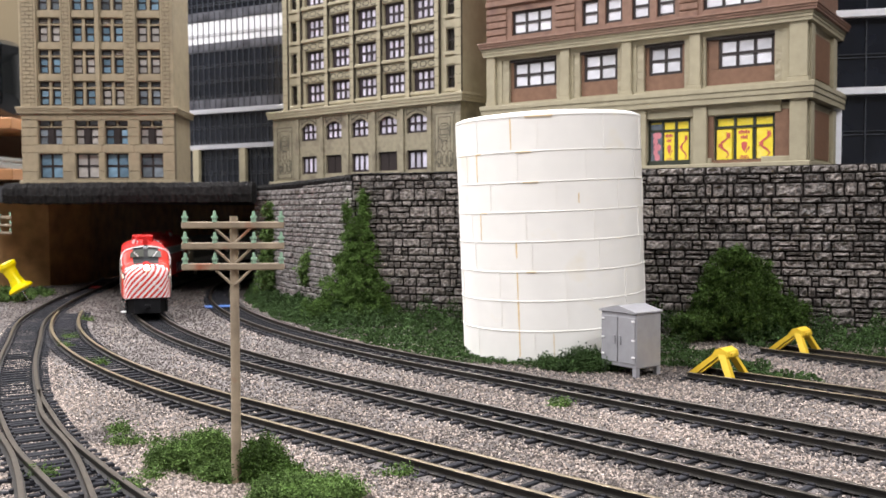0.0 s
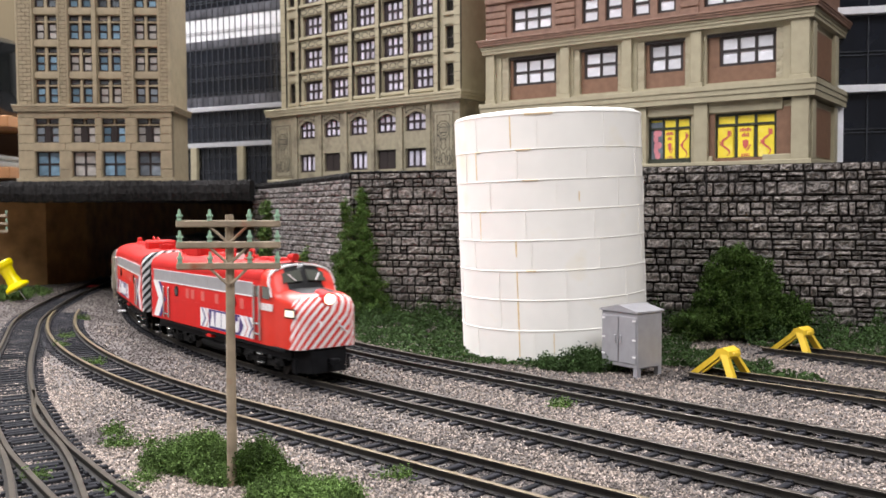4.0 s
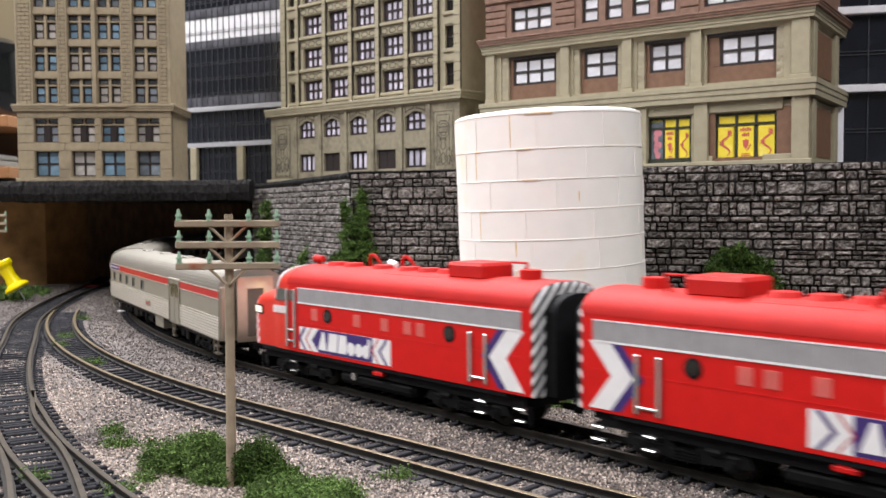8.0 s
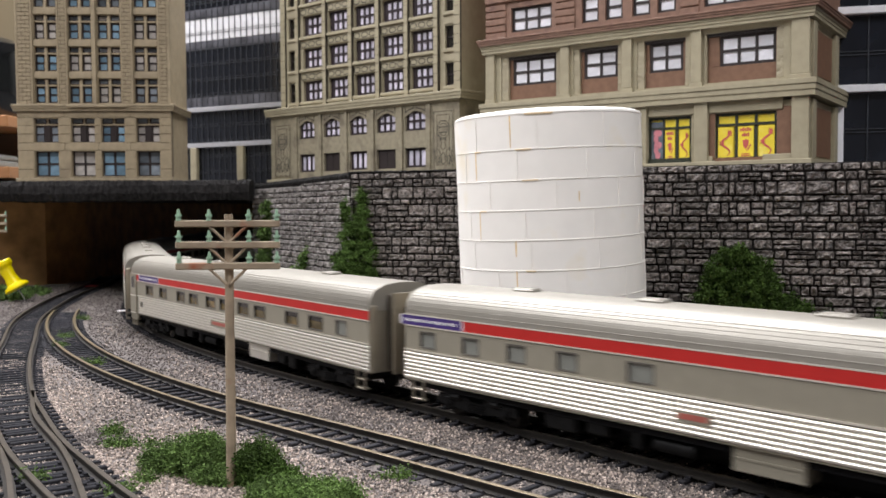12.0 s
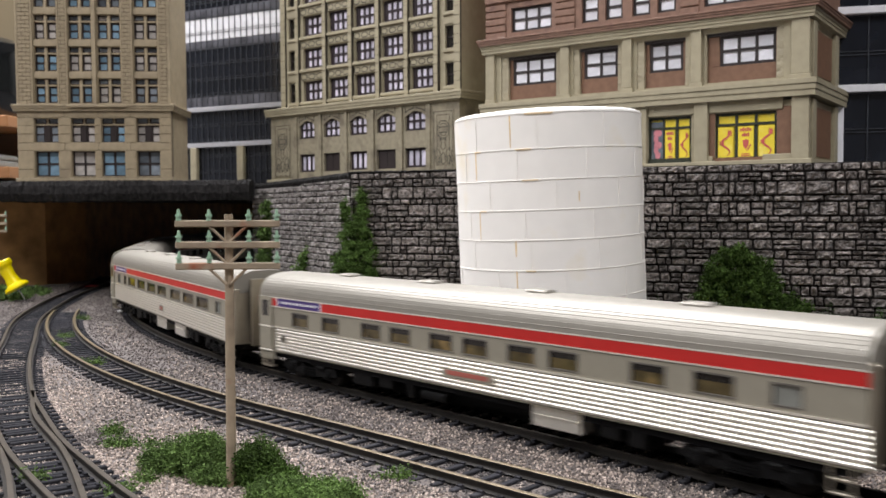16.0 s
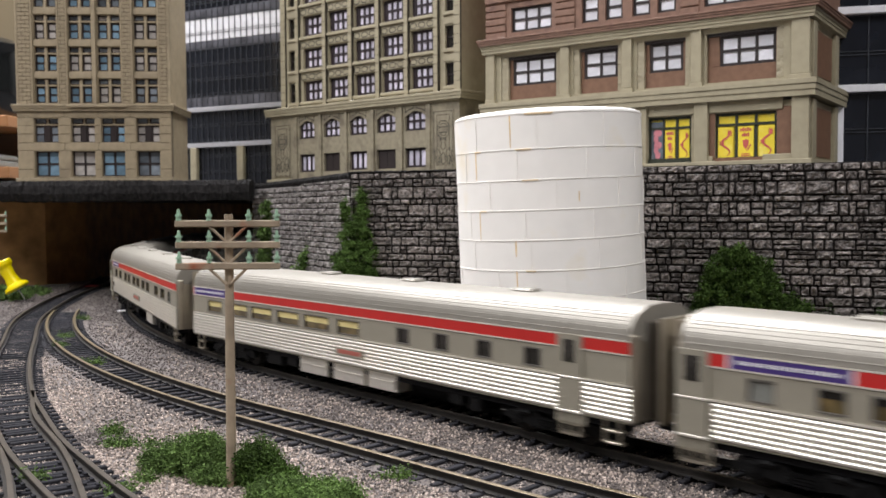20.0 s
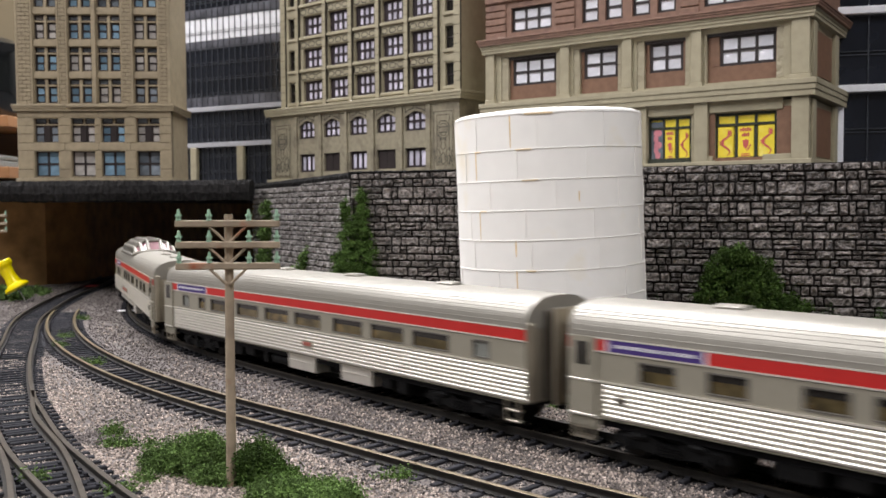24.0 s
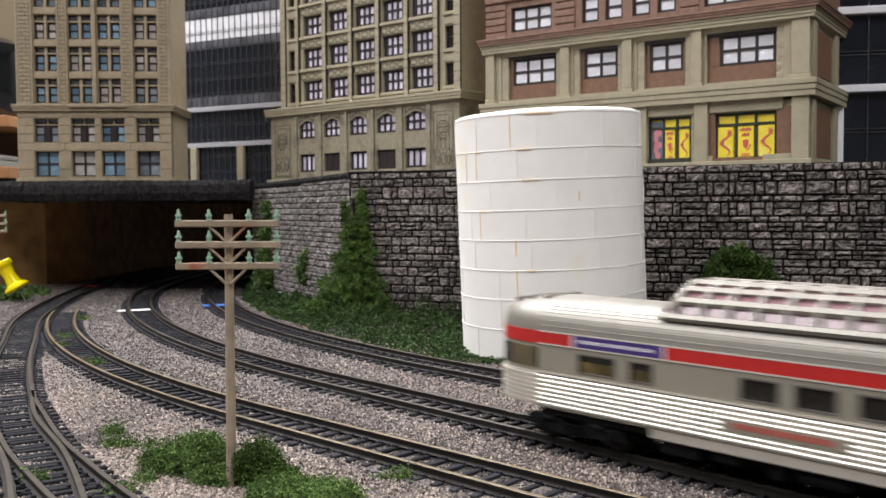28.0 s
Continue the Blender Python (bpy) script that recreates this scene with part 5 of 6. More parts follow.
def tape(path, s, wide, material, label, edge=None):
    """A strip of tape stuck across a track between and beside the rails."""
    c, k = path(s), path.normal(s)
    t = thing("tape_strip", at(c.x, c.y, 0.35, 0, 0, math.degrees(math.atan2(k.y, k.x)) - 90), label, "tape")
    for a, b in ((-7.2, 7.2), (edge or -17, -11.4)):
        g = Geo()
        g.box(-wide / 2, a, 0, wide / 2, b, 0.5, c=0.15)
        part("tape", g, material, t)


tape(MAIN, -353, 9, WHITE_PAINT, "white tape across the track at the tunnel mouth")
tape(FAR, -345, 15, BLUE_TAPE, "blue tape across the outer track at the tunnel mouth")
tape(LEFT, 116, 16, STRIPE_RED, "red and white marker on the branch track", -12)

# ---- the room round the layout ----
plain_box("wall_north", -3600, 2300, -900, 3600, 2340, 1320, ROOM_WALL, "plain beige room wall", "wall")
plain_box("wall_south", -3600, -3300, -900, 3600, -3260, 1320, ROOM_WALL, "plain beige room wall", "wall")
plain_box("wall_east_room", 3600, -3300, -900, 3640, 2340, 1320, ROOM_WALL, "plain beige room wall", "wall")
plain_box("wall_west_room", -3640, -3300, -900, -3600, 2340, 1320, ROOM_WALL, "plain beige room wall", "wall")
plain_box("ceiling", -3640, -3300, 1320, 3640, 2340, 1360, ROOM_WALL, "plain pale ceiling", "ceiling")
plain_box("floor", -3640, -3300, -940, 3640, 2340, -900, FLOOR, "brown room floor", "floor")


def shelf():
    s = thing("shelf_unit", at(-640, 1130, -30), "orange wooden shelves with dark boxes behind the layout", "shelf")
    for z in (80, 149, 213):
        g = Geo()
        g.box(-200, 0, z, 100, 120, z + 14, c=0.8)
        part("shelf_board", g, SHELF_WOOD, s)
    g = Geo()
    g.box(-200, 118, 0, 100, 126, 214)
    part("back_panel", g, SHELF_SHADE, s)
    g = Geo()
    g.box(-260, 118, 214, 100, 126, 420)
    part("upper_panel", g, BEIGE, s, "plain beige panel behind the shelves")
    g = Geo()
    g.lathe([(40, 227), (46, 235), (50, 270), (47, 310), (52, 322), (40, 330), (12, 332)], 32, centre=(40, 58))
    part("black_pot", g, GLOSS_BLACK, s, "glossy black pot on the shelf", smooth=True)
    for z, h, x in ((163, 9, -150), (172, 7, -146)):
        g = Geo()
        g.box(x, 4, z, 84, 110, z + h, c=2)
        part("tray", g, PALE_GLASS, s, "grey tray on the shelf")


shelf()


# ---- the train ----
def section(w, z0, z1, top, n=8, flat=0.75):
    """Upright sides from z0 to z1 and a rounded roof to the top: points (y, z), right side first."""
    pts = [(-w, z0), (-w, z1)]
    for i in range(1, n):
        a = math.pi / 2 * i / n
        pts.append((-w * math.cos(a) ** flat, z1 + (top - z1) * math.sin(a) ** flat))
    pts.append((0, top))
    return pts + [(-y, z) for y, z in reversed(pts[:-1])]


def truck_geo(wheelbase, axles=2):
    g = Geo()
    xs = [wheelbase * (i / (axles - 1) - 0.5) for i in range(axles)]
    for y in (-13.2, 13.2):
        out = 1 if y > 0 else -1
        g.prism([(xs[0] - 7, 5.2), (xs[0] - 5.5, 8.4), (-5, 8.8), (-3, 7.0), (3, 7.0), (5, 8.8), (xs[-1] + 5.5, 8.4), (xs[-1] + 7, 5.2), (xs[-1] + 3, 4.6), (5, 3.4), (-5, 3.4), (xs[0] - 3, 4.6)], y - 1.0, y + 1.0)
        for x in xs:
            g.box(x - 2.7, y - 1.5, 2.8, x + 2.7, y + 1.5, 7.9, c=0.6)
            g.tube((x, y + out * 1.4, 5.2), (x, y + out * 2.4, 5.2), 1.5, 1.2, 10)
        for x in (-3.2, 0, 3.2):
            for k in range(4):
                g.tube((x, y + out * 0.6, 3.4 + k * 0.95), (x, y + out * 0.6, 4.0 + k * 0.95), 1.45, 1.45, 8)
        for e in (-1, 1):
            g.tube((e * 8, y + out * 1.2, 8.2), (e * 13, y + out * 1.2, 8.2), 1.3, 1.3, 8)
    g.box(-6, -12, 5, 6, 12, 9)
    return g, xs


def wheel_geo():
    g = Geo()
    for y in (-8.6, 8.6):
        s = 1 if y > 0 else -1
        g.tube((0, y - 1.3, 0), (0, y + 1.3, 0), 5.2, 5.2, 18)
        g.tube((0, y - s * 1.3, 0), (0, y - s * 1.7, 0), 6.0, 5.8, 18)
    g.tube((0, -12, 0), (0, 12, 0), 1.1, 1.1, 8)
    return g


WHEEL_MESH = wheel_geo().mesh("wheelset", RAIL)
TRUCK_STOCK = {}


def truck(car, x, wheelbase):
    if wheelbase not in TRUCK_STOCK:
        g, xs = truck_geo(wheelbase)
        TRUCK_STOCK[wheelbase] = (g.mesh("truck", TRUCK_BLACK), xs)
    me, xs = TRUCK_STOCK[wheelbase]
    t = part("truck", me, None, car, m=at(x, 0, 0))
    for a in xs:
        part("wheelset", WHEEL_MESH, None, t, m=at(a, 0, 5.2))
    return t


def coupler(car, x, s):
    g = Geo()
    g.box(min(x, x + s * 8.5), -1.2, 8, max(x, x + s * 8.5), 1.2, 10, c=0.3)
    g.box(min(x + s * 6.2, x + s * 8.7), -2.2, 7.4, max(x + s * 6.2, x + s * 8.7), 2.2, 10.6, c=0.5)
    part("coupler", g, BLACK, car)


CAR_L, CAR_W = 288.5, 17.6
WZ0, WZ1 = 25.3, 32.0


def side_wall(g, side, cols, z0, z1, wz0, wz1, x0, x1):
    """One side of a car: a wall with window openings, in pieces."""
    k = Geo()
    grid_wall(k, x1 - x0, z0, z1, [(a - x0, b - x0) for a, b in cols], [(wz0, wz1)], 0, 1.2)
    if side < 0:
        g.add([(x + x0, -CAR_W + y, z) for x, y, z in k.v], k.f)
    else:
        g.add([(x + x0, CAR_W - y, z) for x, y, z in k.v], [tuple(reversed(f)) for f in k.f])


def coach(label, windows, flutes, doors=(), baggage=None, dome=None, round_end=False, boxes=(), vents=(), sign=None, signs=(-111,), plate_w=14, vent_x=None):
    """A stainless passenger car. windows: (x, width, kind); flutes: (x0, x1) runs of ribs; doors: x of a side door."""
    car = thing("passenger_car", Matrix(), label, "railway car", "cars of the train")
    h = CAR_L / 2
    x0, x1 = -h, h
    if round_end:
        x0 = -h + 24
    cols = sorted((x - w / 2, x + w / 2) for x, w, kind in windows)
    for side in (-1, 1):
        g = Geo()
        side_wall(g, side, cols, 12, 37.4, WZ0, WZ1, x0, x1)
        part("side_wall", g, SIDE_GREY, car)
        y = side * CAR_W
        for a, b in flutes:
            for i in range(7):
                z = 13.3 + i * 1.53
                g = Geo()
                g.prism([(y + side * 0.62 * math.cos(q), z + 0.74 * math.sin(q)) for q in (-1.5, -1.1, -0.7, -0.3, 0.1, 0.5, 0.9, 1.2, 1.5)], max(a, x0), b, axis="x")
                part("flute", g, STEEL, car, smooth=True)
        g = Geo()
        g.box(x0, y - 0.1 * side, 33.5, x1, y + side * 0.35, 34.0)
        g.box(x0, y - 0.1 * side, 37.8, x1, y + side * 0.35, 38.2)
        g.box(x0, y - 0.1 * side, 23.7, x1, y + side * 0.4, 24.3)
        part("trim_strip", g, STEEL, car)
        segs, a = [], x0
        for sx in sorted(signs):
            segs.append((a, sx - 18))
            a = sx + 18
            g = Geo()
            g.box(sx - 17, y - 0.1 * side, 34.0, sx + 17, y + side * 0.28, 37.8)
            board = part("name_board", g, PURPLE, car, "purple name board with pale lettering")
            g = Geo()
            x = sx - 15
            rng = random.Random(int(sx) + 200)
            while x < sx + 14:
                l = rng.uniform(0.5, 1.0)
                g.box(x, y + side * 0.2, 35.4, x + l, y + side * 0.36, 36.5)
                x += l + 0.7
            part("lettering", g, WHITE_PAINT, board)
            for e in (-17.9, 17.1):
                g = Geo()
                g.box(sx + e, y - 0.1 * side, 34.0, sx + e + 0.8, y + side * 0.28, 37.8)
                part("board_edge", g, WHITE_PAINT, board)
        segs.append((a, x1))
        for a, b in segs:
            if b - a > 1:
                g = Geo()
                g.box(a, y - 0.1 * side, 34.0, b, y + side * 0.25, 37.8)
                part("red_stripe", g, STRIPE_RED, car, "red stripe along the letterboard")
        for x, w, kind in windows:
            glass = {"a": AMBER_GLASS, "d": DARK_GLASS, "p": PALE_GLASS, "y": AMBER_GLASS}[kind]
            g = Geo()
            yy = y - side * 0.9
            for c0, c1, c2, c3 in ((x - w / 2, WZ0, x - w / 2 + 0.5, WZ1), (x + w / 2 - 0.5, WZ0, x + w / 2, WZ1), (x - w / 2, WZ1 - 0.5, x + w / 2, WZ1), (x - w / 2, WZ0, x + w / 2, WZ0 + 0.5)):
                g.box(c0, yy, c1, c2, y + side * 0.15, c3)
            win = part("window", g, GASKET, car)
            g = Geo()
            g.box(x - w / 2 + 0.5, yy - 0.2 * side, WZ0 + 0.5, x + w / 2 - 0.5, yy + side * 0.1, WZ1 - 0.5)
            part("pane", g, glass, win)
            if kind == "a":
                g = Geo()
                g.box(x - w / 2 + 0.5, yy, WZ1 - 2.6, x + w / 2 - 0.5, yy + side * 0.22, WZ1 - 0.5)
                part("shade", g, DARK_GLASS, win, "dark lowered shade")
            if kind == "y":
                g = Geo()
                g.box(x - w / 2 + 0.5, yy, WZ0 + 3.2, x + w / 2 - 0.5, yy + side * 0.25, WZ1 - 0.5)
                part("blind", g, BLIND, win, "pale yellow blind")
        for x in doors:
            g = Geo()
            g.box(x - 5.2, y - side * 0.3, 12, x + 5.2, y + side * 0.85, 38.2)
            door = part("vestibule_door", g, SIDE_GREY, car)
            g = Geo()
            g.box(x - 2.6, y, 29, x + 2.6, y + side * 1.0, 36.5)
            part("pane", g, DARK_GLASS, door)
            strip(door, "door_sill", STEEL, (x - 5.2, y, 23.6, x + 5.2, y + side * 1.05, 24.3), (x - 5.2, y, 12.2, x + 5.2, y + side * 1.05, 13.0), c=0.1)
            strip(car, "door_skirt", SIDE_GREY, (x - 6.4, y - side * 1.2, 8.2, x + 6.4, y + side * 0.2, 12.2), c=0.4)
            if vent_x is not None:
                g = Geo()
                g.tube((vent_x, y, 19), (vent_x, y + side * 0.95, 19), 1.9, 1.7, 14)
                part("vent", g, DIAPHRAGM, car, "dark round vent on the fluting")
            g = Geo()
            for z in (4.5, 8.0):
                g.box(x - 4.2, y - side * 3, z, x + 4.2, y + side * 0.2, z + 0.8)
            for e in (-4.2, 0, 4.2):
                g.box(x + e - 0.4, y - side * 0.4, 4.5, x + e + 0.4, y + side * 0.2, 12)
            part("steps", g, END_STEEL, car, "steel steps below the door")
        if baggage:
            for x in baggage:
                g = Geo()
                g.box(x - 11, y - side * 0.3, 12, x + 11, y + side * 0.5, 38.2)
                door = part("baggage_door", g, SIDE_GREY, car)
                strip(door, "door_post", SIDE_GREY, (x - 12, y - side * 0.3, 12, x - 11, y + side * 1.1, 38.2), (x + 11, y - side * 0.3, 12, x + 12, y + side * 1.1, 38.2), c=0.1)
                strip(door, "door_rail", STEEL, (x - 12, y, 38.2, x + 12, y + side * 1.1, 39), c=0.1)
                strip(door, "door_seam", GASKET, (x + 0.1, y, 12.5, x + 0.5, y + side * 0.62, 38), c=0)
                for z in (3.6, 7.4):
                    strip(car, "step", END_STEEL, (x - 8, y - side * 2, z, x - 2, y, z + 0.8), c=0.2)
                for e in (-8, -2.8):
                    strip(car, "step_hanger", END_STEEL, (x + e, y - side * 0.6, 3.6, x + e + 0.8, y, 12), c=0.2)
                for e in (-4.4, 5.0):
                    g = Geo()
                    g.box(x + e - 3.6, y, 27.6, x + e + 3.6, y + side * 0.75, 35.8, c=0.3)
                    part("pane", g, AMBER_GLASS, door)
        if sign is not None:
            g = Geo()
            g.box(sign - plate_w / 2, y, 16.2, sign + plate_w / 2, y + side * 1.0, 19.8, c=0.2)
            plate = part("name_plate", g, SIDE_GREY, car)
            g = Geo()
            g.box(sign - plate_w * 0.4, y + side * 0.9, 17.2, sign + plate_w * 0.4, y + side * 1.1, 18.9)
            part("lettering", g, mat_plate, plate)
    # roof
    g = Geo()
    sec = [(y, z) for y, z in section(CAR_W, 37.4, 38.4, 49.0)]
    
    xs = [(x1 - 0.0, 0.985), (x1 - 2.5, 1.0), (x0 + 2.5, 1.0), (x0, 0.985 if not round_end else 1.0)]
    if round_end:
        for i in range(1, 9):
            a = math.pi / 2 * i / 8
            xs.append((x0 - 24 * math.sin(a), max(0.25, math.cos(a) ** 0.55)))
    rings = [[(x, y * s, 37.4 + (z - 37.4) * (0.2 + 0.8 * s)) for y, z in sec] for x, s in xs]
    g.loft(rings)
    part("roof", g, ROOF_STEEL, car, smooth=True)
    if round_end:
        for zz0, zz1, mt, nm, ex in ((12.5, 24.0, STEEL, "end_fluting", 0.4), (24.0, 33.6, SIDE_GREY, "end_window_band", 0.0), (33.6, 38.0, STRIPE_RED, "end_red_stripe", 0.3)):
            g = Geo()
            rr = []
            for i in range(9):
                a = math.pi / 2 * i / 8
                sx = max(0.25, math.cos(a) ** 0.55) * (CAR_W + ex)
                rr.append((x0 - (24 + ex) * math.sin(a), sx))
            ring0 = [(a, -b) for a, b in rr] + [(a, b) for a, b in reversed(rr)]
            g.prism(ring0, zz0, zz1, axis="z")
            part(nm, g, mt, car, smooth=True)
            if nm == "end_window_band":
                for i in range(0, 8):
                    for q in (-1, 1):
                        (ax, ay), (bx, by) = rr[i], rr[i + 1]
                        (ax, ay), (bx, by) = [(ax + (bx - ax) * t, (ay + (by - ay) * t) * q) for t in (0.14, 0.86)]
                        nx, ny = (by - ay) * q, -(bx - ax) * q
                        l = math.hypot(nx, ny)
                        nx, ny = nx / l * 0.35, ny / l * 0.35
                        g = Geo()
                        g.convex([(ax + k * nx, ay + k * ny, z) for k in (-1, 1) for z in (25.4, 32.4)] + [(bx + k * nx, by + k * ny, z) for k in (-1, 1) for z in (25.4, 32.4)],
                                 [(0, 1, 3, 2), (4, 5, 7, 6), (0, 1, 5, 4), (2, 3, 7, 6), (0, 2, 6, 4), (1, 3, 7, 5)])
                        part("end_window", g, AMBER_GLASS if i < 3 else DARK_GLASS, car)
            if nm == "end_fluting":
                for k in range(7):
                    g = Geo()
                    g.prism([(a, -b) for a, b in [(u - 0.5, v + 0.3) for u, v in rr]] + [(a, b) for a, b in reversed([(u - 0.5, v + 0.3) for u, v in rr])], 12.9 + k * 1.53, 13.9 + k * 1.53, axis="z")
                    part("flute", g, STEEL, car, smooth=True)
        for side in (-1, 1):
            strip(car, "skirt", STEEL, (-76, side * 15.5, 8.8, 9, side * 17.3, 12.7), c=0.5)
        for x in (-124, -131, -137):
            strip(car, "roof_slot", DIAPHRAGM, (x - 1.1, -9.5, 46.0, x + 1.1, 9.5, 47.6 + (x + 140) * 0.1), c=0.4)
    for v in (vents or (-95, -40, 20, 85)):
        g = Geo()
        g.box(v - 5, -3, 48.4, v + 5, 3, 50.1, c=0.6)
        part("roof_vent", g, ROOF_STEEL, car)
    for side in (-1, 1):
        for i in range(6):
            q = math.pi / 2 * (0.05 + 0.085 * i)
            ry, rz = side * CAR_W * math.cos(q) ** 0.75, 38.4 + 10.6 * math.sin(q) ** 0.75
            g = Geo()
            g.tube((x0 + 1, ry, rz), (x1 - 1, ry, rz), 0.11, 0.11, 6)
            part("roof_rib", g, ROOF_STEEL, car)
    if dome:
        d0, d1 = dome
        n = 8
        secs = [(d0, 0.2)] + [(d0 + 5 + (d1 - d0 - 14) * i / n, 1.0) for i in range(n + 1)] + [(d1, 0.25)]
        rows = [(0.0, 15.6), (0.5, 13.6), (0.82, 9.5), (1.0, 4.5)]

        def dome_ring(x, lift, grow):
            right = [(x, -(w + grow), 46.5 + 9.8 * lift * u + grow) for u, w in rows]
            return right + [(a, -b, c) for a, b, c in reversed(right)]
        g = Geo()
        g.loft([dome_ring(x, l, 0) for x, l in secs])
        glass = part("dome_glass", g, DOME_GLASS, car, "pinkish brown dome windows", smooth=True)
        for (xa, la), (xb, lb) in zip(secs, secs[1:]):
            for e, l in ((xa, la), (xb, lb)):
                ring = dome_ring(e, l, 0.2)
                for p, q in zip(ring, ring[1:]):
                    g = Geo()
                    g.tube(p, q, 1.2, 1.2, 6)
                    part("dome_rib", g, ROOF_STEEL, glass)
        ring_set = [dome_ring(x, l, 0.2) for x, l in secs]
        for k in range(len(ring_set[0])):
            for p, q in zip(ring_set, ring_set[1:]):
                g = Geo()
                g.tube(p[k], q[k], 1.3, 1.3, 6)
                part("dome_rail", g, ROOF_STEEL, glass)
    # ends
    for s, e in ((1, x1), (-1, x0)):
        if s < 0 and round_end:
            continue
        g = Geo()
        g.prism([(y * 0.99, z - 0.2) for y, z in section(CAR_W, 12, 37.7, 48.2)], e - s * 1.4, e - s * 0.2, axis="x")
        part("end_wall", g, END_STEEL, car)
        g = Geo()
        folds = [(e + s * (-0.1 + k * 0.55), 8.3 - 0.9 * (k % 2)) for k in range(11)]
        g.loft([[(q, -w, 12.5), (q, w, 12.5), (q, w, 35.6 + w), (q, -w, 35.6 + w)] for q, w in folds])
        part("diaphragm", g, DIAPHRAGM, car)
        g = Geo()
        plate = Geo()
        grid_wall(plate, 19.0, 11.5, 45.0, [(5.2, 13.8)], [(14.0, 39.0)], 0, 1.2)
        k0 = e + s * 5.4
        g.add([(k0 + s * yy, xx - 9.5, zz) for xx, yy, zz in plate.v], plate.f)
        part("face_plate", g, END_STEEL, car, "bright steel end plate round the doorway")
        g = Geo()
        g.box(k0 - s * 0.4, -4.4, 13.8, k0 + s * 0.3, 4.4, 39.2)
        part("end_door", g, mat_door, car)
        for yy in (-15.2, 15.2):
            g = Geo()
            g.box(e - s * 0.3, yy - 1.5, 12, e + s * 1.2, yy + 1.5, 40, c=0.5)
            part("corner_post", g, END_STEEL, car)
        coupler(car, e - s * 1, s)
    # underframe
    g = Geo()
    g.box(x0 + 3, -15.5, 9.4, x1 - 3, 15.5, 12.4)
    g.box(-78, -8, 4.5, 78, 8, 9.5)
    part("underframe", g, BLACK, car)
    for a, b, z in ((-74, -60, 4.2), (-56, -47, 5.2), (-38, -34, 3.6), (58, 66, 4.8), (69, 76, 3.9)):
        for side in (-1, 1):
            g = Geo()
            g.box(a, side * 15.2, z, b, side * 8, 10, c=0.8)
            part("underfloor_box", g, TRUCK_BLACK, car)
    for side in (-1, 1):
        g = Geo()
        g.tube((-30, side * 12.5, 6.4), (-16, side * 12.5, 6.4), 2.4, 2.4, 12)
        part("air_reservoir", g, TRUCK_BLACK, car, smooth=True)
        for e in (x0 + 7, x1 - 7):
            if round_end and e < 0:
                continue
            for z in (4.4, 8.2):
                strip(car, "corner_step", END_STEEL, (e - 3.4, side * 14.6, z, e + 3.4, side * 17.4, z + 0.8), c=0.2)
            for q in (-3.4, 2.6):
                strip(car, "step_hanger", END_STEEL, (e + q, side * 16.6, 4.4, e + q + 0.8, side * 17.4, 12.2), c=0.2)
    for a, b, mt in boxes:
        for side in (-1, 1):
            g = Geo()
            g.box(a, side * 16.3, 4.4, b, side * 8, 12, c=0.4)
            g.box(a + 1, side * 16.6, 8.2, b - 1, side * 16.2, 8.8)
            part("equipment_box", g, mt, car)
    for s in (-1, 1):
        truck(car, s * 108, 29)
    return car


DOME_GLASS = mat("dome_glass", (0.22, 0.11, 0.12), 0.12, var=0.2, bump=0, spec=0.6)
mat_door = mat("end_door_brown", (0.1, 0.084, 0.068), 0.5, var=0.1, bump=0.05)
mat_plate = mat("plate_red", (0.36, 0.1, 0.075), 0.5, var=0.1, bump=0)


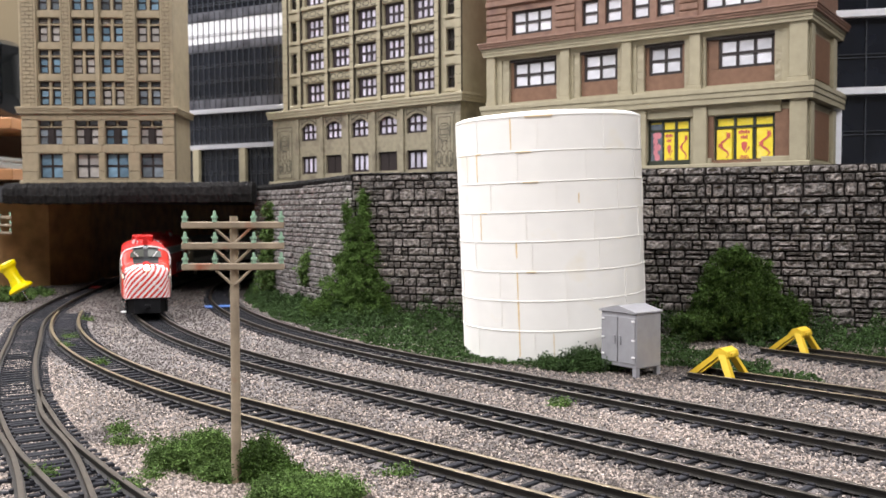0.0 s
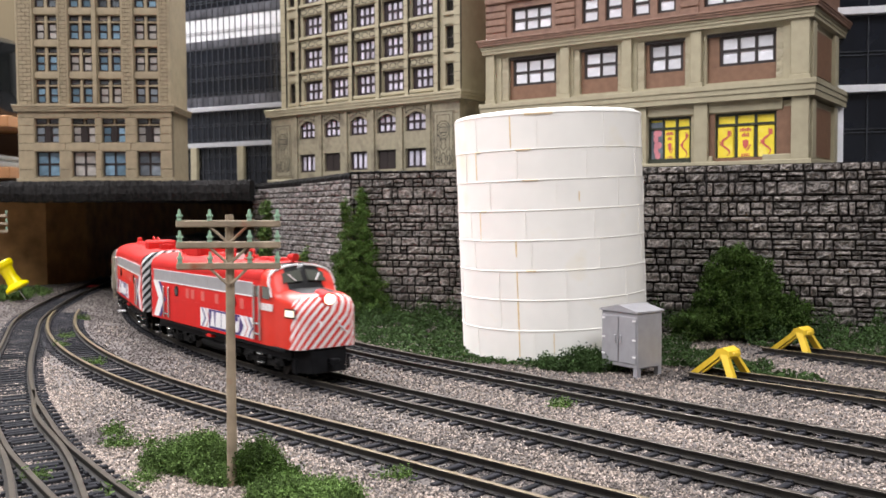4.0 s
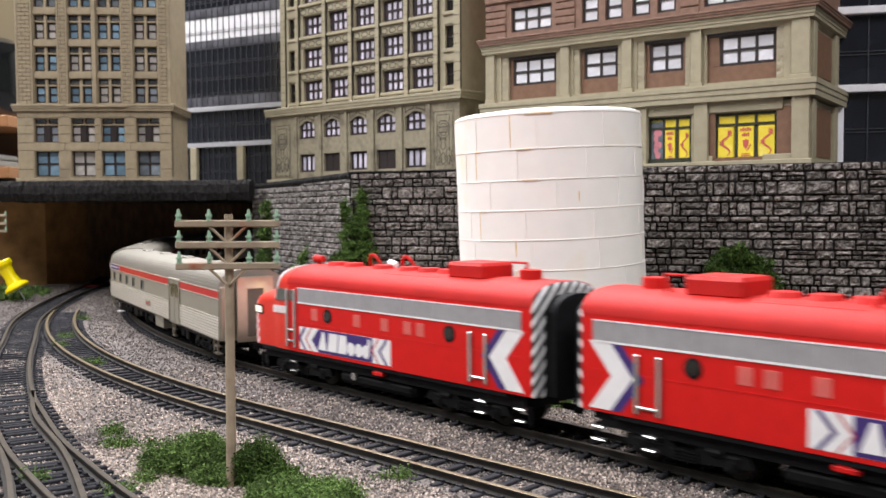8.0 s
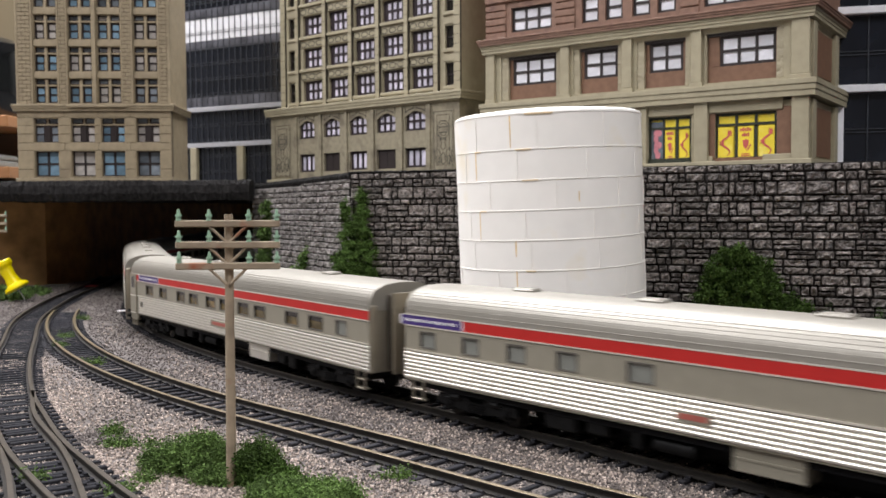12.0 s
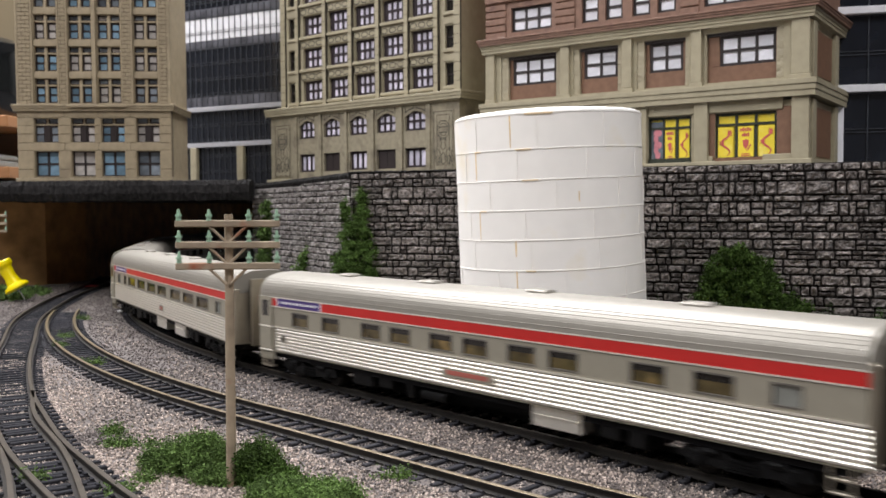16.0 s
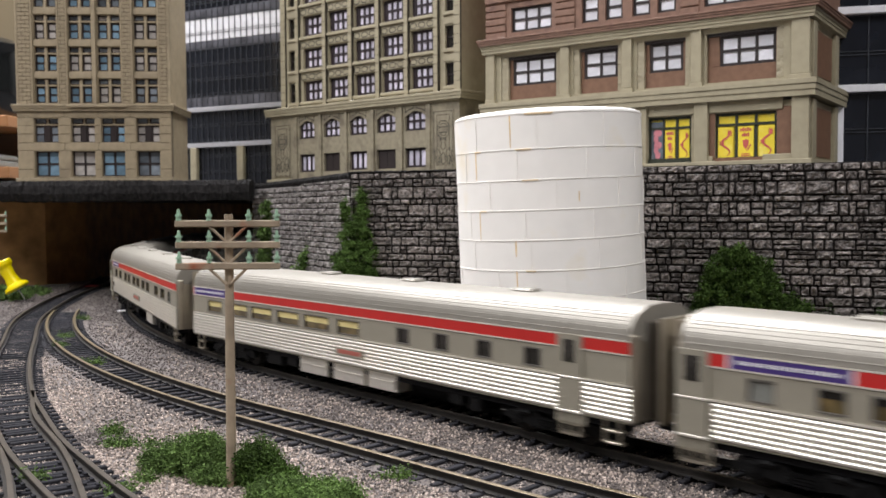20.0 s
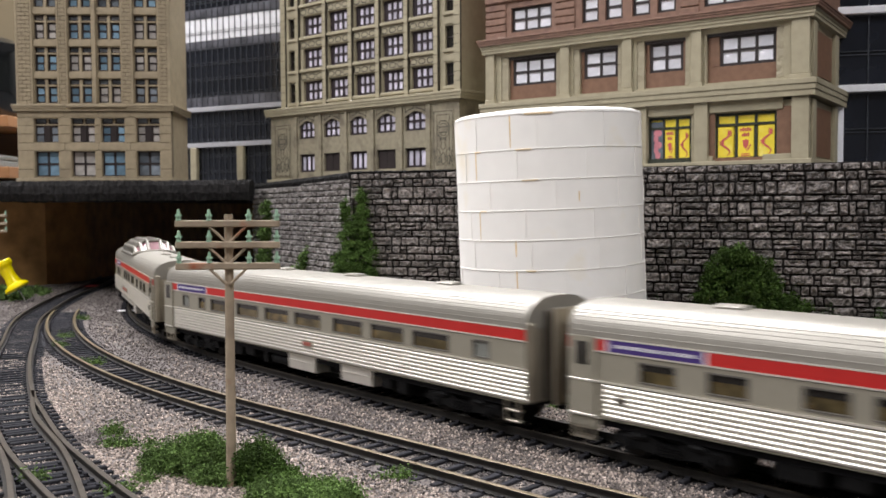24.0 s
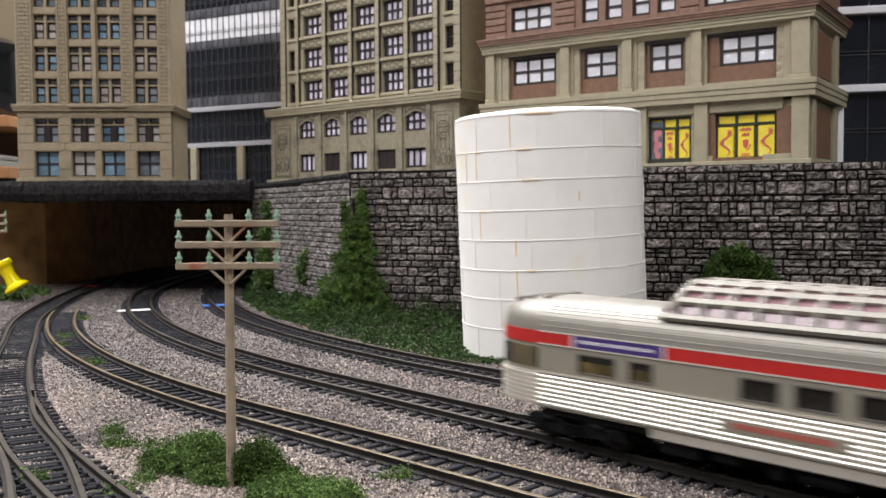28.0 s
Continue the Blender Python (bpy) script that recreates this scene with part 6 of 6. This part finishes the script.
def nose_mat():
    """Diagonal white stripes on red over the nose."""
    m = mat("nose_stripes", (0.62, 0.035, 0.02), 0.35, var=0.05, bump=0.02)
    nt = m.node_tree
    b = nt.nodes["Principled BSDF"]
    co = nt.nodes.new("ShaderNodeTexCoord").outputs["Object"]
    sep = nt.nodes.new("ShaderNodeSeparateXYZ")
    nt.links.new(co, sep.inputs[0])

    def op(kind, a, c):
        n = nt.nodes.new("ShaderNodeMath")
        n.operation = kind
        for i, v in enumerate((a, c)):
            if hasattr(v, "is_linked"):
                nt.links.new(v, n.inputs[i])
            else:
                n.inputs[i].default_value = v
        return n.outputs[0]

    # the stripes run on round the corners of the nose
    wrap = op("MULTIPLY", op("SIGN", sep.outputs[1], 0.0), op("SUBTRACT", 0.0953, sep.outputs[0]))
    d = op("MULTIPLY", op("SUBTRACT", op("ADD", sep.outputs[1], wrap), op("MULTIPLY", sep.outputs[2], 0.95)), 1000 / 4.6)
    stripe = op("GREATER_THAN", op("FRACT", d, 0.0), 0.5)
    front = op("GREATER_THAN", op("ADD", sep.outputs[0], op("MULTIPLY", sep.outputs[2], -0.1)), 0.0855)
    below = op("LESS_THAN", sep.outputs[2], 0.0405)
    f = op("MULTIPLY", op("MULTIPLY", stripe, front), below)
    mix = nt.nodes.new("ShaderNodeMix")
    mix.data_type = "RGBA"
    nt.links.new(f, mix.inputs[0])
    nt.links.new(b.inputs["Base Color"].links[0].from_socket, mix.inputs[6])
    mix.inputs[7].default_value = (0.8, 0.78, 0.77, 1)
    # black anti-glare panel on top of the nose
    top = op("MULTIPLY", op("GREATER_THAN", sep.outputs[2], 0.0402), op("MULTIPLY", op("LESS_THAN", sep.outputs[0], 0.088), op("LESS_THAN", op("ABSOLUTE", sep.outputs[1], 0.0), 0.0095)))
    dark = nt.nodes.new("ShaderNodeMix")
    dark.data_type = "RGBA"
    nt.links.new(top, dark.inputs[0])
    nt.links.new(mix.outputs[2], dark.inputs[6])
    dark.inputs[7].default_value = (0.015, 0.015, 0.015, 1)
    nt.links.new(dark.outputs[2], b.inputs["Base Color"])
    return m


NOSE = nose_mat()
SCREEN_GLASS = mat("windshield_glass", (0.085, 0.09, 0.075), 0.07, var=0.15, bump=0, spec=0.9)
LAMP_BOARD = mat("lit_board", (0.85, 0.78, 0.62), 0.3, var=0.03, bump=0, emit=0.6)


def rear_mat():
    m = mat("hazard_stripes", (0.02, 0.02, 0.02), 0.45, var=0.05, bump=0.02)
    nt = m.node_tree
    b = nt.nodes["Principled BSDF"]
    co = nt.nodes.new("ShaderNodeTexCoord").outputs["Object"]
    w = nt.nodes.new("ShaderNodeTexWave")
    w.wave_type, w.bands_direction = "BANDS", "DIAGONAL"
    w.inputs["Scale"].default_value = 125
    nt.links.new(co, w.inputs["Vector"])
    g = nt.nodes.new("ShaderNodeMath")
    g.operation = "GREATER_THAN"
    g.inputs[1].default_value = 0.55
    nt.links.new(w.outputs["Fac"], g.inputs[0])
    mix = nt.nodes.new("ShaderNodeMix")
    mix.data_type = "RGBA"
    nt.links.new(g.outputs[0], mix.inputs[0])
    mix.inputs[6].default_value, mix.inputs[7].default_value = (0.02, 0.02, 0.02, 1), (0.7, 0.69, 0.68, 1)
    nt.links.new(mix.outputs[2], b.inputs["Base Color"])
    return m


HAZARD = rear_mat()
LOCO_L = 178.0


def locomotive(label):
    car = thing("diesel_locomotive", Matrix(), label, "locomotive", "cars of the train")
    h = LOCO_L / 2
    W = 18.0
    cab = 60.0
    # body behind the cab
    g = Geo()
    sec = section(W, 14.4, 44.6, 53.5, 8, 0.8)
    g.loft([[(x, y, z) for y, z in sec] for x in (-h - 1, cab)])
    part("body", g, RED, car, smooth=True)
    g = Geo()
    rs = [(y * 1.004, z + 0.15) for y, z in section(W, 45.2, 45.4, 53.5, 8, 0.8)]
    g.loft([[(x, y, z) for y, z in rs] for x in (-h - 1.2, cab + 0.5)])
    part("roof", g, RED_ROOF, car, smooth=True)
    # cab and nose
    def ring(x, w, top, sh, z0=14.4, flat=0.8):
        return [(x, y, z) for y, z in section(w, z0, sh, top, 8, flat)]
    g = Geo()
    g.loft([ring(cab, W, 53.5, 44.6), ring(64, W, 53.4, 44.5), ring(67, 17.9, 52.4, 44), ring(69.5, 17.6, 49.2, 41.5), ring(72.2, 17.2, 43.6, 37.5), ring(73.8, 17.0, 41.8, 36), ring(79, 17.0, 41.4, 35.4), ring(85, 16.9, 41.0, 35), ring(89, 16.4, 40.2, 34, 14.5),
            ring(92, 15.4, 38.8, 32.4, 14.6), ring(94, 13.6, 36.0, 29.5, 14.8), ring(95.3, 11.0, 32, 26, 15.2)])
    part("nose", g, NOSE, car, smooth=True)
    for s in (-1, 1):
        g = Geo()
        g.convex([(67.0, s * 1.8, 50.3), (71.2, s * 1.6, 45.0), (69.9, s * 11.4, 44.2), (66.8, s * 10.8, 48.6), (69.5, s * 1.8, 50.6), (73.0, s * 1.6, 45.2), (72.2, s * 11.6, 44.4), (69.3, s * 11.0, 48.9)],
                 [(0, 1, 2, 3), (4, 5, 6, 7), (0, 1, 5, 4), (1, 2, 6, 5), (2, 3, 7, 6), (3, 0, 4, 7)])
        win = part("windshield", g, SCREEN_GLASS, car)
        g = Geo()
        g.tube((73.2, s * 5.5, 45.2), (70.6, s * 8.5, 48.6), 0.3, 0.3, 6)
        part("wiper", g, WHITE_PAINT, win)
        g = Geo()
        y = s * 17.9
        g.box(62.5, y - 0.5, 36.8, 70.2, y + 0.3 * s, 42.8, c=0.4)
        part("cab_window", g, SCREEN_GLASS, car)
        for gx, z0, z1 in ((54, 16, 43), (60.2, 16, 43), (-68.5, 16, 34.5), (-60.5, 16, 34.5)):
            g = Geo()
            g.box(gx - 0.75, y, z0, gx + 0.75, y + 1.3 * s, z1, c=0.3)
            part("grab_iron", g, CHROME, car)
        for a, b, z in ((54, 60.2, 18.5), (54, 60.2, 23.5), (-68.5, -60.5, 17.5)):
            g = Geo()
            g.box(a, y + 0.2 * s, z, b, y + 1.0 * s, z + 1.0, c=0.3)
            part("rung", g, CHROME, car)
        g = Geo()
        g.box(55.2, y - 0.5, 37.2, 59.2, y + 0.3 * s, 42.6, c=0.4)
        part("cab_window", g, SCREEN_GLASS, car)
        # grilles
        g = Geo()
        g.box(-h + 3.5, y - 0.2 * s, 37.4, 52, y + 0.3 * s, 43.6)
        band = part("grille_band", g, GREY_BAND, car, "grey grille band under the roof")
        g = Geo()
        for k in range(0, 135, 9):
            g.box(-h + 4 + k, y + 0.25 * s, 37.6, -h + 4.5 + k, y + 0.42 * s, 43.4)
        part("grille_rib", g, GREY_BAND, band)
        g = Geo()
        g.box(-h + 3.5, y, 36.8, 52, y + 0.45 * s, 37.4)
        g.box(-h + 3.5, y, 43.6, 52, y + 0.45 * s, 44.0)
        part("band_trim", g, WHITE_PAINT, car)
        g = Geo()
        g.box(-h + 3, y, 27.6, 52, y + 0.22 * s, 28.0)
        part("side_moulding", g, RED, car)
        for px in (-49, 29):
            g = Geo()
            g.tube((px, y, 32.6), (px, y + 0.5 * s, 32.6), 3.1, 3.0, 20)
            p = part("porthole", g, BLACK, car)
            g = Geo()
            g.tube((px, y + 0.3 * s, 32.6), (px, y + 0.65 * s, 32.6), 2.3, 2.3, 20)
            part("pane", g, DARK_GLASS, p)
        for px in (-32.5, -24.7, -10.5, 8, 39):
            g = Geo()
            g.box(px - 2.3, y, 29.8, px + 2.3, y + 0.3 * s, 35.0, c=0.1)
            part("louvre_panel", g, mat_louvre, car)
        # emblem board: plain pale bars on purple, with arrow ends
        g = Geo()
        g.box(-14.3, y, 15.8, 50.8, y + 0.16 * s, 26.3)
        board = part("emblem_board", g, WHITE_PAINT, car, "white board with purple arrows")
        g = Geo()
        g.prism([(-2.5, 15.9), (36, 15.9), (41, 21), (36, 26.2), (-2.5, 26.2)], y + 0.1 * s, y + 0.24 * s)
        part("emblem_field", g, PURPLE, board, "purple field behind a pale emblem")
        shapes = [[(0.0, 17.2), (3.0, 25.2), (4.6, 25.2), (6.4, 17.2)], [(7.0, 17.2), (8.2, 25.2), (14.6, 25.2), (13.8, 17.2)], [(14.6, 17.2), (15.6, 25.2), (20.2, 25.2), (21.2, 23.2), (20.6, 17.2)],
                  octagon(24.0, 19.9, 5.2, 5.6), octagon(29.4, 19.9, 4.8, 5.6), octagon(34.2, 19.9, 4.6, 5.6), [(35.0, 19.0), (35.6, 25.2), (37.2, 25.2), (36.6, 19.0)]]
        for pts in shapes:
            g = Geo()
            # the emblem reads from the rear to the front on one side and the other way on the other
            g.prism([((q if s < 0 else 37.0 - q) - 1.0, z) for q, z in (pts if s < 0 else list(reversed(pts)))], y + 0.2 * s, y + 0.36 * s)
            part("emblem_shape", g, WHITE_PAINT, board)
        for e, mm in ((-12.5, PURPLE), (-7.0, STRIPE_RED), (41.0, STRIPE_RED), (45.5, PURPLE)):
            g = Geo()
            g.prism([(e, 15.9), (e + 1.6, 15.9), (e + 6.0, 21), (e + 1.6, 26.2), (e, 26.2), (e + 4.4, 21)] if mm is PURPLE else [(e, 15.9), (e + 0.8, 15.9), (e + 5.2, 21), (e + 0.8, 26.2), (e, 26.2), (e + 4.4, 21)], y + 0.1 * s, y + 0.26 * s)
            part("arrow", g, mm, board)
        for x0, x1, mm, dp in ((-h + 2.2, -h + 10.5, WHITE_PAINT, 0.28), (-h + 10.5, -h + 14.5, PURPLE, 0.24)):
            k = 8.5
            g = Geo()
            g.prism([(x0, 15.4), (x1, 15.4), (x1 + k, 26.5), (x1, 37), (x0, 37), (x0 + k, 26.5)], y - 0.05 * s, y + dp * s)
            part("chevron", g, mm, car, "white and purple chevron at the rear")
        g = Geo()
        x = 61.5
        for k in range(4):
            g.box(x + k * 2.9, y - 0.1 * s, 31.2, x + k * 2.9 + 2.2, y + 0.32 * s, 34.6)
        part("road_number", g, WHITE_PAINT, car, "pale number bars")
        for gx in (57, -64.5, -84):
            for z in (4.6, 8.8):
                g = Geo()
                g.box(gx - 2.2, y - 2.6 * s, z, gx + 2.2, y + 0.1 * s, z + 0.8, c=0.35)
                part("step", g, CHROME, car, "bright step below the body")
        for gx in (-86.5, 88):
            g = Geo()
            g.tube((gx, y * 0.8, 10), (gx, y * 0.8, 3), 0.8, 0.8, 8)
            part("air_hose", g, BLACK, car)
        # number boards on the nose
        slab = [(0, 1, 3, 2), (4, 5, 7, 6), (0, 1, 5, 4), (2, 3, 7, 6), (0, 2, 6, 4), (1, 3, 7, 5)]
        g = Geo()
        g.convex([(u, s * v, z) for u, v in ((83.5, 17.4), (91.6, 16.2), (82.5, 14.0), (90.0, 13.0)) for z in (29.2, 33.6)], slab)
        board = part("number_board", g, BLACK, car)
        g = Geo()
        g.convex([(u, s * v, z) for u, v in ((84.4, 17.6), (90.9, 16.6), (84.2, 16.6), (90.4, 15.6)) for z in (29.9, 32.9)], slab)
        part("lens", g, LAMP_BOARD, board, "pale lit number board")
        g = Geo()
        pts = [(94.6, s * 4.5, 28.5), (96.2, s * 5.2, 25.0), (95.0, s * 9.5, 21.5), (92.5, s * 14.8, 21.8)]
        for a, b in zip(pts, pts[1:]):
            g.tube(a, b, 0.4, 0.4, 6)
        part("nose_grab_iron", g, WHITE_PAINT, car)
    # headlight
    g = Geo()
    g.tube((86, 0, 38.6), (95.2, 0, 37.8), 3.4, 3.1, 20)
    lamp = part("headlight", g, RED, car)
    g = Geo()
    g.tube((95.0, 0, 37.82), (95.7, 0, 37.75), 2.5, 2.5, 20)
    part("lens", g, LAMP_GLOW, lamp, "lit headlight")
    # rear end with hazard stripes
    g = Geo()
    sec = section(W - 0.1, 14.4, 44.6, 53.4, 8, 0.8)
    g.loft([[(x, y * q, 14.4 + (z - 14.4) * q) for y, z in sec] for x, q in ((-h - 0.6, 1.003), (-h - 1.6, 1.0), (-h - 2.6, 0.975), (-h - 3, 0.95))])
    part("rear_frame", g, HAZARD, car, "black and white diagonal stripes round the rear end", smooth=True)
    g = Geo()
    g.prism([(y * 0.72, 14.6 + (z - 14.4) * 0.9) for y, z in sec], -h - 7.5, -h - 1, axis="x")
    part("rear_door", g, BLACK, car)
    # roof gear
    for x in (-74, -30, -18, -6, 12, 33, 45):
        g = Geo()
        g.tube((x, 0, 52.5), (x, 0, 55.2 if x > -60 else 57), 5.8 if x > -60 else 4.2, 4.2 if x > -60 else 4.2, 18)
        part("roof_fan", g, RED_ROOF, car)
    g = Geo()
    g.box(-58, -9, 52.3, -38, 9, 59.0, c=1.2)
    part("roof_hatch", g, RED_ROOF, car)
    g = Geo()
    g.tube((-66, -7, 52), (-66, -7, 58.8), 0.5, 0.5, 6)
    g.tube((-66, -7, 58.8), (-58, -7, 58.8), 0.5, 0.5, 6)
    g.tube((-66, -7, 58.0), (-63, -7, 53), 0.5, 0.5, 6)
    part("roof_rail", g, RED_ROOF, car)
    for x in (2, 25):
        g = Geo()
        pts = [(x + 4.4 * math.cos(math.pi * i / 10) + 1.5 * math.sin(math.pi * i / 10), -8 + 2.5 * math.sin(math.pi * i / 10), 51 + 8.0 * math.sin(math.pi * i / 10)) for i in range(11)]
        for a, b in zip(pts, pts[1:]):
            g.tube(a, b, 0.75, 0.75, 6)
        part("roof_rail", g, RED_ROOF, car)
    g = Geo()
    g.box(-36, -11.2, 51.0, -2, -9.4, 52.8, c=0.2)
    part("roof_pipe", g, RED_ROOF, car)
    g = Geo()
    g.box(-36, 9.4, 51.0, -2, 11.2, 52.8, c=0.2)
    part("roof_pipe", g, RED_ROOF, car)
    g = Geo()
    g.tube((11, -7, 54.6), (14, -7, 54.6), 1.2, 2.4, 14)
    g.tube((14, -7, 54.6), (15, -7, 54.6), 2.4, 2.5, 14)
    part("bell", g, WHITE_PAINT, car)
    g = Geo()
    g.tube((60, 0, 53), (60, 0, 56), 0.9, 0.9, 10)
    g.tube((57, 0, 56), (63, 0, 56), 1.6, 2.0, 12)
    part("horn", g, RED_ROOF, car)
    for s in (-1, 1):
        g = Geo()
        pts = [(67.3, s * 1.6, 52.8), (67.3, s * 8, 52.1), (67.3, s * 14.5, 50.1), (67.6, s * 17, 47.8), (68.6, s * 17.9, 44), (71, s * 17.6, 38)]
        for a, b in zip(pts, pts[1:]):
            g.tube(a, b, 0.6, 0.6, 6)
        part("brow_rail", g, WHITE_PAINT, car, "white rim over the windshield")
    # underframe
    g = Geo()
    g.box(-h + 4, -15, 9, 85, 15, 14.5)
    part("underframe", g, BLACK, car)
    g = Geo()
    g.box(-24, -14.5, 3.2, 26, 14.5, 9.2, c=2)
    fuel = part("fuel_tank", g, TRUCK_BLACK, car)
    for s in (-1, 1):
        g = Geo()
        g.tube((14, s * 14.4, 7.6), (14, s * 15.6, 7.6), 1.7, 1.7, 14)
        part("fuel_gauge", g, CHROME, fuel, "round pale fuel gauge")
        g = Geo()
        g.box(-8, s * 15.0, 10.6, -1.5, s * 17.6, 12.2, c=0.3)
        g.box(-6.4, s * 15.4, 11.8, -3.2, s * 17.4, 14.6, c=0.3)
        part("filler_bracket", g, RED, car, "red filler bracket below the body")
        g = Geo()
        g.box(-78, s * 16.2, 12.6, 84, s * 17.6, 14.6, c=0.3)
        part("side_sill", g, BLACK, car)
    g = Geo()
    g.convex([(84, -14, 3.4), (95, -9, 3.4), (95, 9, 3.4), (84, 14, 3.4), (84, -14.4, 14.4), (94, -9.5, 14.4), (94, 9.5, 14.4), (84, 14.4, 14.4)],
             [(0, 1, 2, 3), (4, 5, 6, 7), (0, 1, 5, 4), (1, 2, 6, 5), (2, 3, 7, 6), (3, 0, 4, 7)])
    part("pilot", g, BLACK, car)
    coupler(car, h + 4, 1)
    g = Geo()
    g.box(93.6, -7, 15.0, 95.2, 7, 16.2, c=0.3)
    part("nose_step", g, WHITE_PAINT, car)
    coupler(car, -h, -1)
    for x in (-54, 54):
        truck(car, x, 31)
    return car


mat_louvre = mat("louvre_red", (0.62, 0.12, 0.1), 0.5, var=0.08, bump=0.3, fine=2500)


SLEEPER = [(x, 13, "a") for x in (-110, -86.5, -58, -39.3, -15.2, 3.2, 26, 44.8)] + [(78, 13, "a"), (100.5, 13.5, "a"), (122.5, 9, "p")]
CHAIR = [(-118.8, 8, "p"), (-99, 8, "a")] + [(x, 22, "a") for x in (-78, -49, -21, 6.3, 38, 66, 93.5)] + [(122, 9, "p")]
DINER = [(-121, 15, "y"), (-98, 21, "y"), (-74, 19, "y"), (-50.5, 19, "y"), (-27, 20, "y"), (-3, 16, "y"), (34, 8, "d"), (57, 8, "d"), (80, 8, "d"), (103.6, 8, "d")]
LOUNGE = [(-96, 15, "a"), (-79, 9, "a"), (-40, 12, "d"), (-24, 12, "d"), (-7, 12, "d"), (21, 19, "a"), (50, 13, "a"), (75, 13, "a"), (94.5, 13, "a"), (124.5, 9, "p")]


def sleeper():
    return coach("stainless sleeping car with paired amber windows", SLEEPER, ((-129, 145),), doors=(-138,), boxes=((29.7, 51.2, STEEL),), sign=0, plate_w=27, vent_x=-123)


def chair_car():
    return coach("stainless coach with wide amber windows", CHAIR, ((-133, 145),), doors=(-140,), boxes=((-12.5, 10.4, STEEL), (31, 53.8, STEEL)), sign=7.4, plate_w=8)


LOCO_A = locomotive("red diesel locomotive with white striped nose and lit headlight")
LOCO_B = locomotive("red diesel locomotive coupled backwards behind the first")
CARS = [
    coach("stainless baggage and sleeping car with a red stripe", [(-131, 9, "p"), (-107.5, 9, "p"), (-84.7, 9, "p"), (-62, 9, "p"), (-33, 10, "p")], ((-145, 43), (67.5, 144)), baggage=(55.5,), boxes=((-2.5, 19, SIDE_GREY),), signs=(-129,), sign=-14, plate_w=12),
    sleeper(), sleeper(), chair_car(),
    coach("stainless dining car with pale yellow blinds", DINER, ((-145, 115), (126, 145)), doors=(120.5,), boxes=((-42.5, -20.6, STEEL), (-16, 6.5, STEEL), (9, 27.7, STEEL)), sign=-1, plate_w=20, signs=(-125,)),
    sleeper(), chair_car(),
    coach("stainless dome observation car with a rounded rear", LOUNGE, ((-124, 129),), doors=(136,), round_end=True, dome=(-73, 10), boxes=((10, 26, STEEL),), sign=-33, plate_w=36, signs=(-88,), vents=(70, 110), vent_x=125),
]
TRAIN = [(LOCO_A, LOCO_L, 54, 1, 24.0), (LOCO_B, LOCO_L, 54, -1, 28.7)] + [(c, CAR_L, 106, 1, 17.5) for c in CARS]
FRONT = [(0, -293.8), (1, -223.3), (2, -152.1), (3, -79.9), (4, -5.6), (5, 71.5), (6, 151.4), (7, 234.5), (8, 322.5), (9, 413.2), (10, 514.7), (11, 621.3), (12, 730.3), (13, 843.1), (14, 961.5), (15, 1083.8), (16, 1208.7), (17, 1335.3), (18, 1462.9), (19, 1591.4), (20, 1721.5), (21, 1854.0), (22, 1989.3), (23, 2126.0), (24, 2262.7), (25, 2398.3), (26, 2533.7), (27, 2670.3), (28, 2809.0), (29, 2949.0)]
SIZE = 0.95


def front_at(t):
    """How far the train's nose has come along the main line."""
    ts, ss = [a for a, b in FRONT], [b for a, b in FRONT]
    n = len(ts)
    m = [(ss[min(i + 1, n - 1)] - ss[max(i - 1, 0)]) / (ts[min(i + 1, n - 1)] - ts[max(i - 1, 0)]) for i in range(n)]
    i = min(max(int(np.searchsorted(ts, t)) - 1, 0), n - 2)
    h = ts[i + 1] - ts[i]
    u = (t - ts[i]) / h
    return (2 * u ** 3 - 3 * u * u + 1) * ss[i] + (u ** 3 - 2 * u * u + u) * h * m[i] + (3 * u * u - 2 * u ** 3) * ss[i + 1] + (u ** 3 - u * u) * h * m[i + 1]


def motions():
    """Each car rides on two points of the line, one over each truck."""
    back = 0.0
    for car, length, pivot, way, gap in TRAIN:
        rows = []
        car.scale = (SIZE, SIZE, SIZE)
        for k in range(58):
            t = k * 0.5
            mid = front_at(t) + 1.4 - (back + length / 2) * SIZE
            a, b = MAIN(mid + pivot * SIZE), MAIN(mid - pivot * SIZE)
            d = a - b
            ang = math.degrees(math.atan2(d.y, d.x))
            c = (a + b) / 2
            rows.append((t, at(c.x, c.y, RAIL_Z, 0, 0, ang + (0 if way > 0 else 180))))
        walk(car, rows)
        back += length + gap


motions()
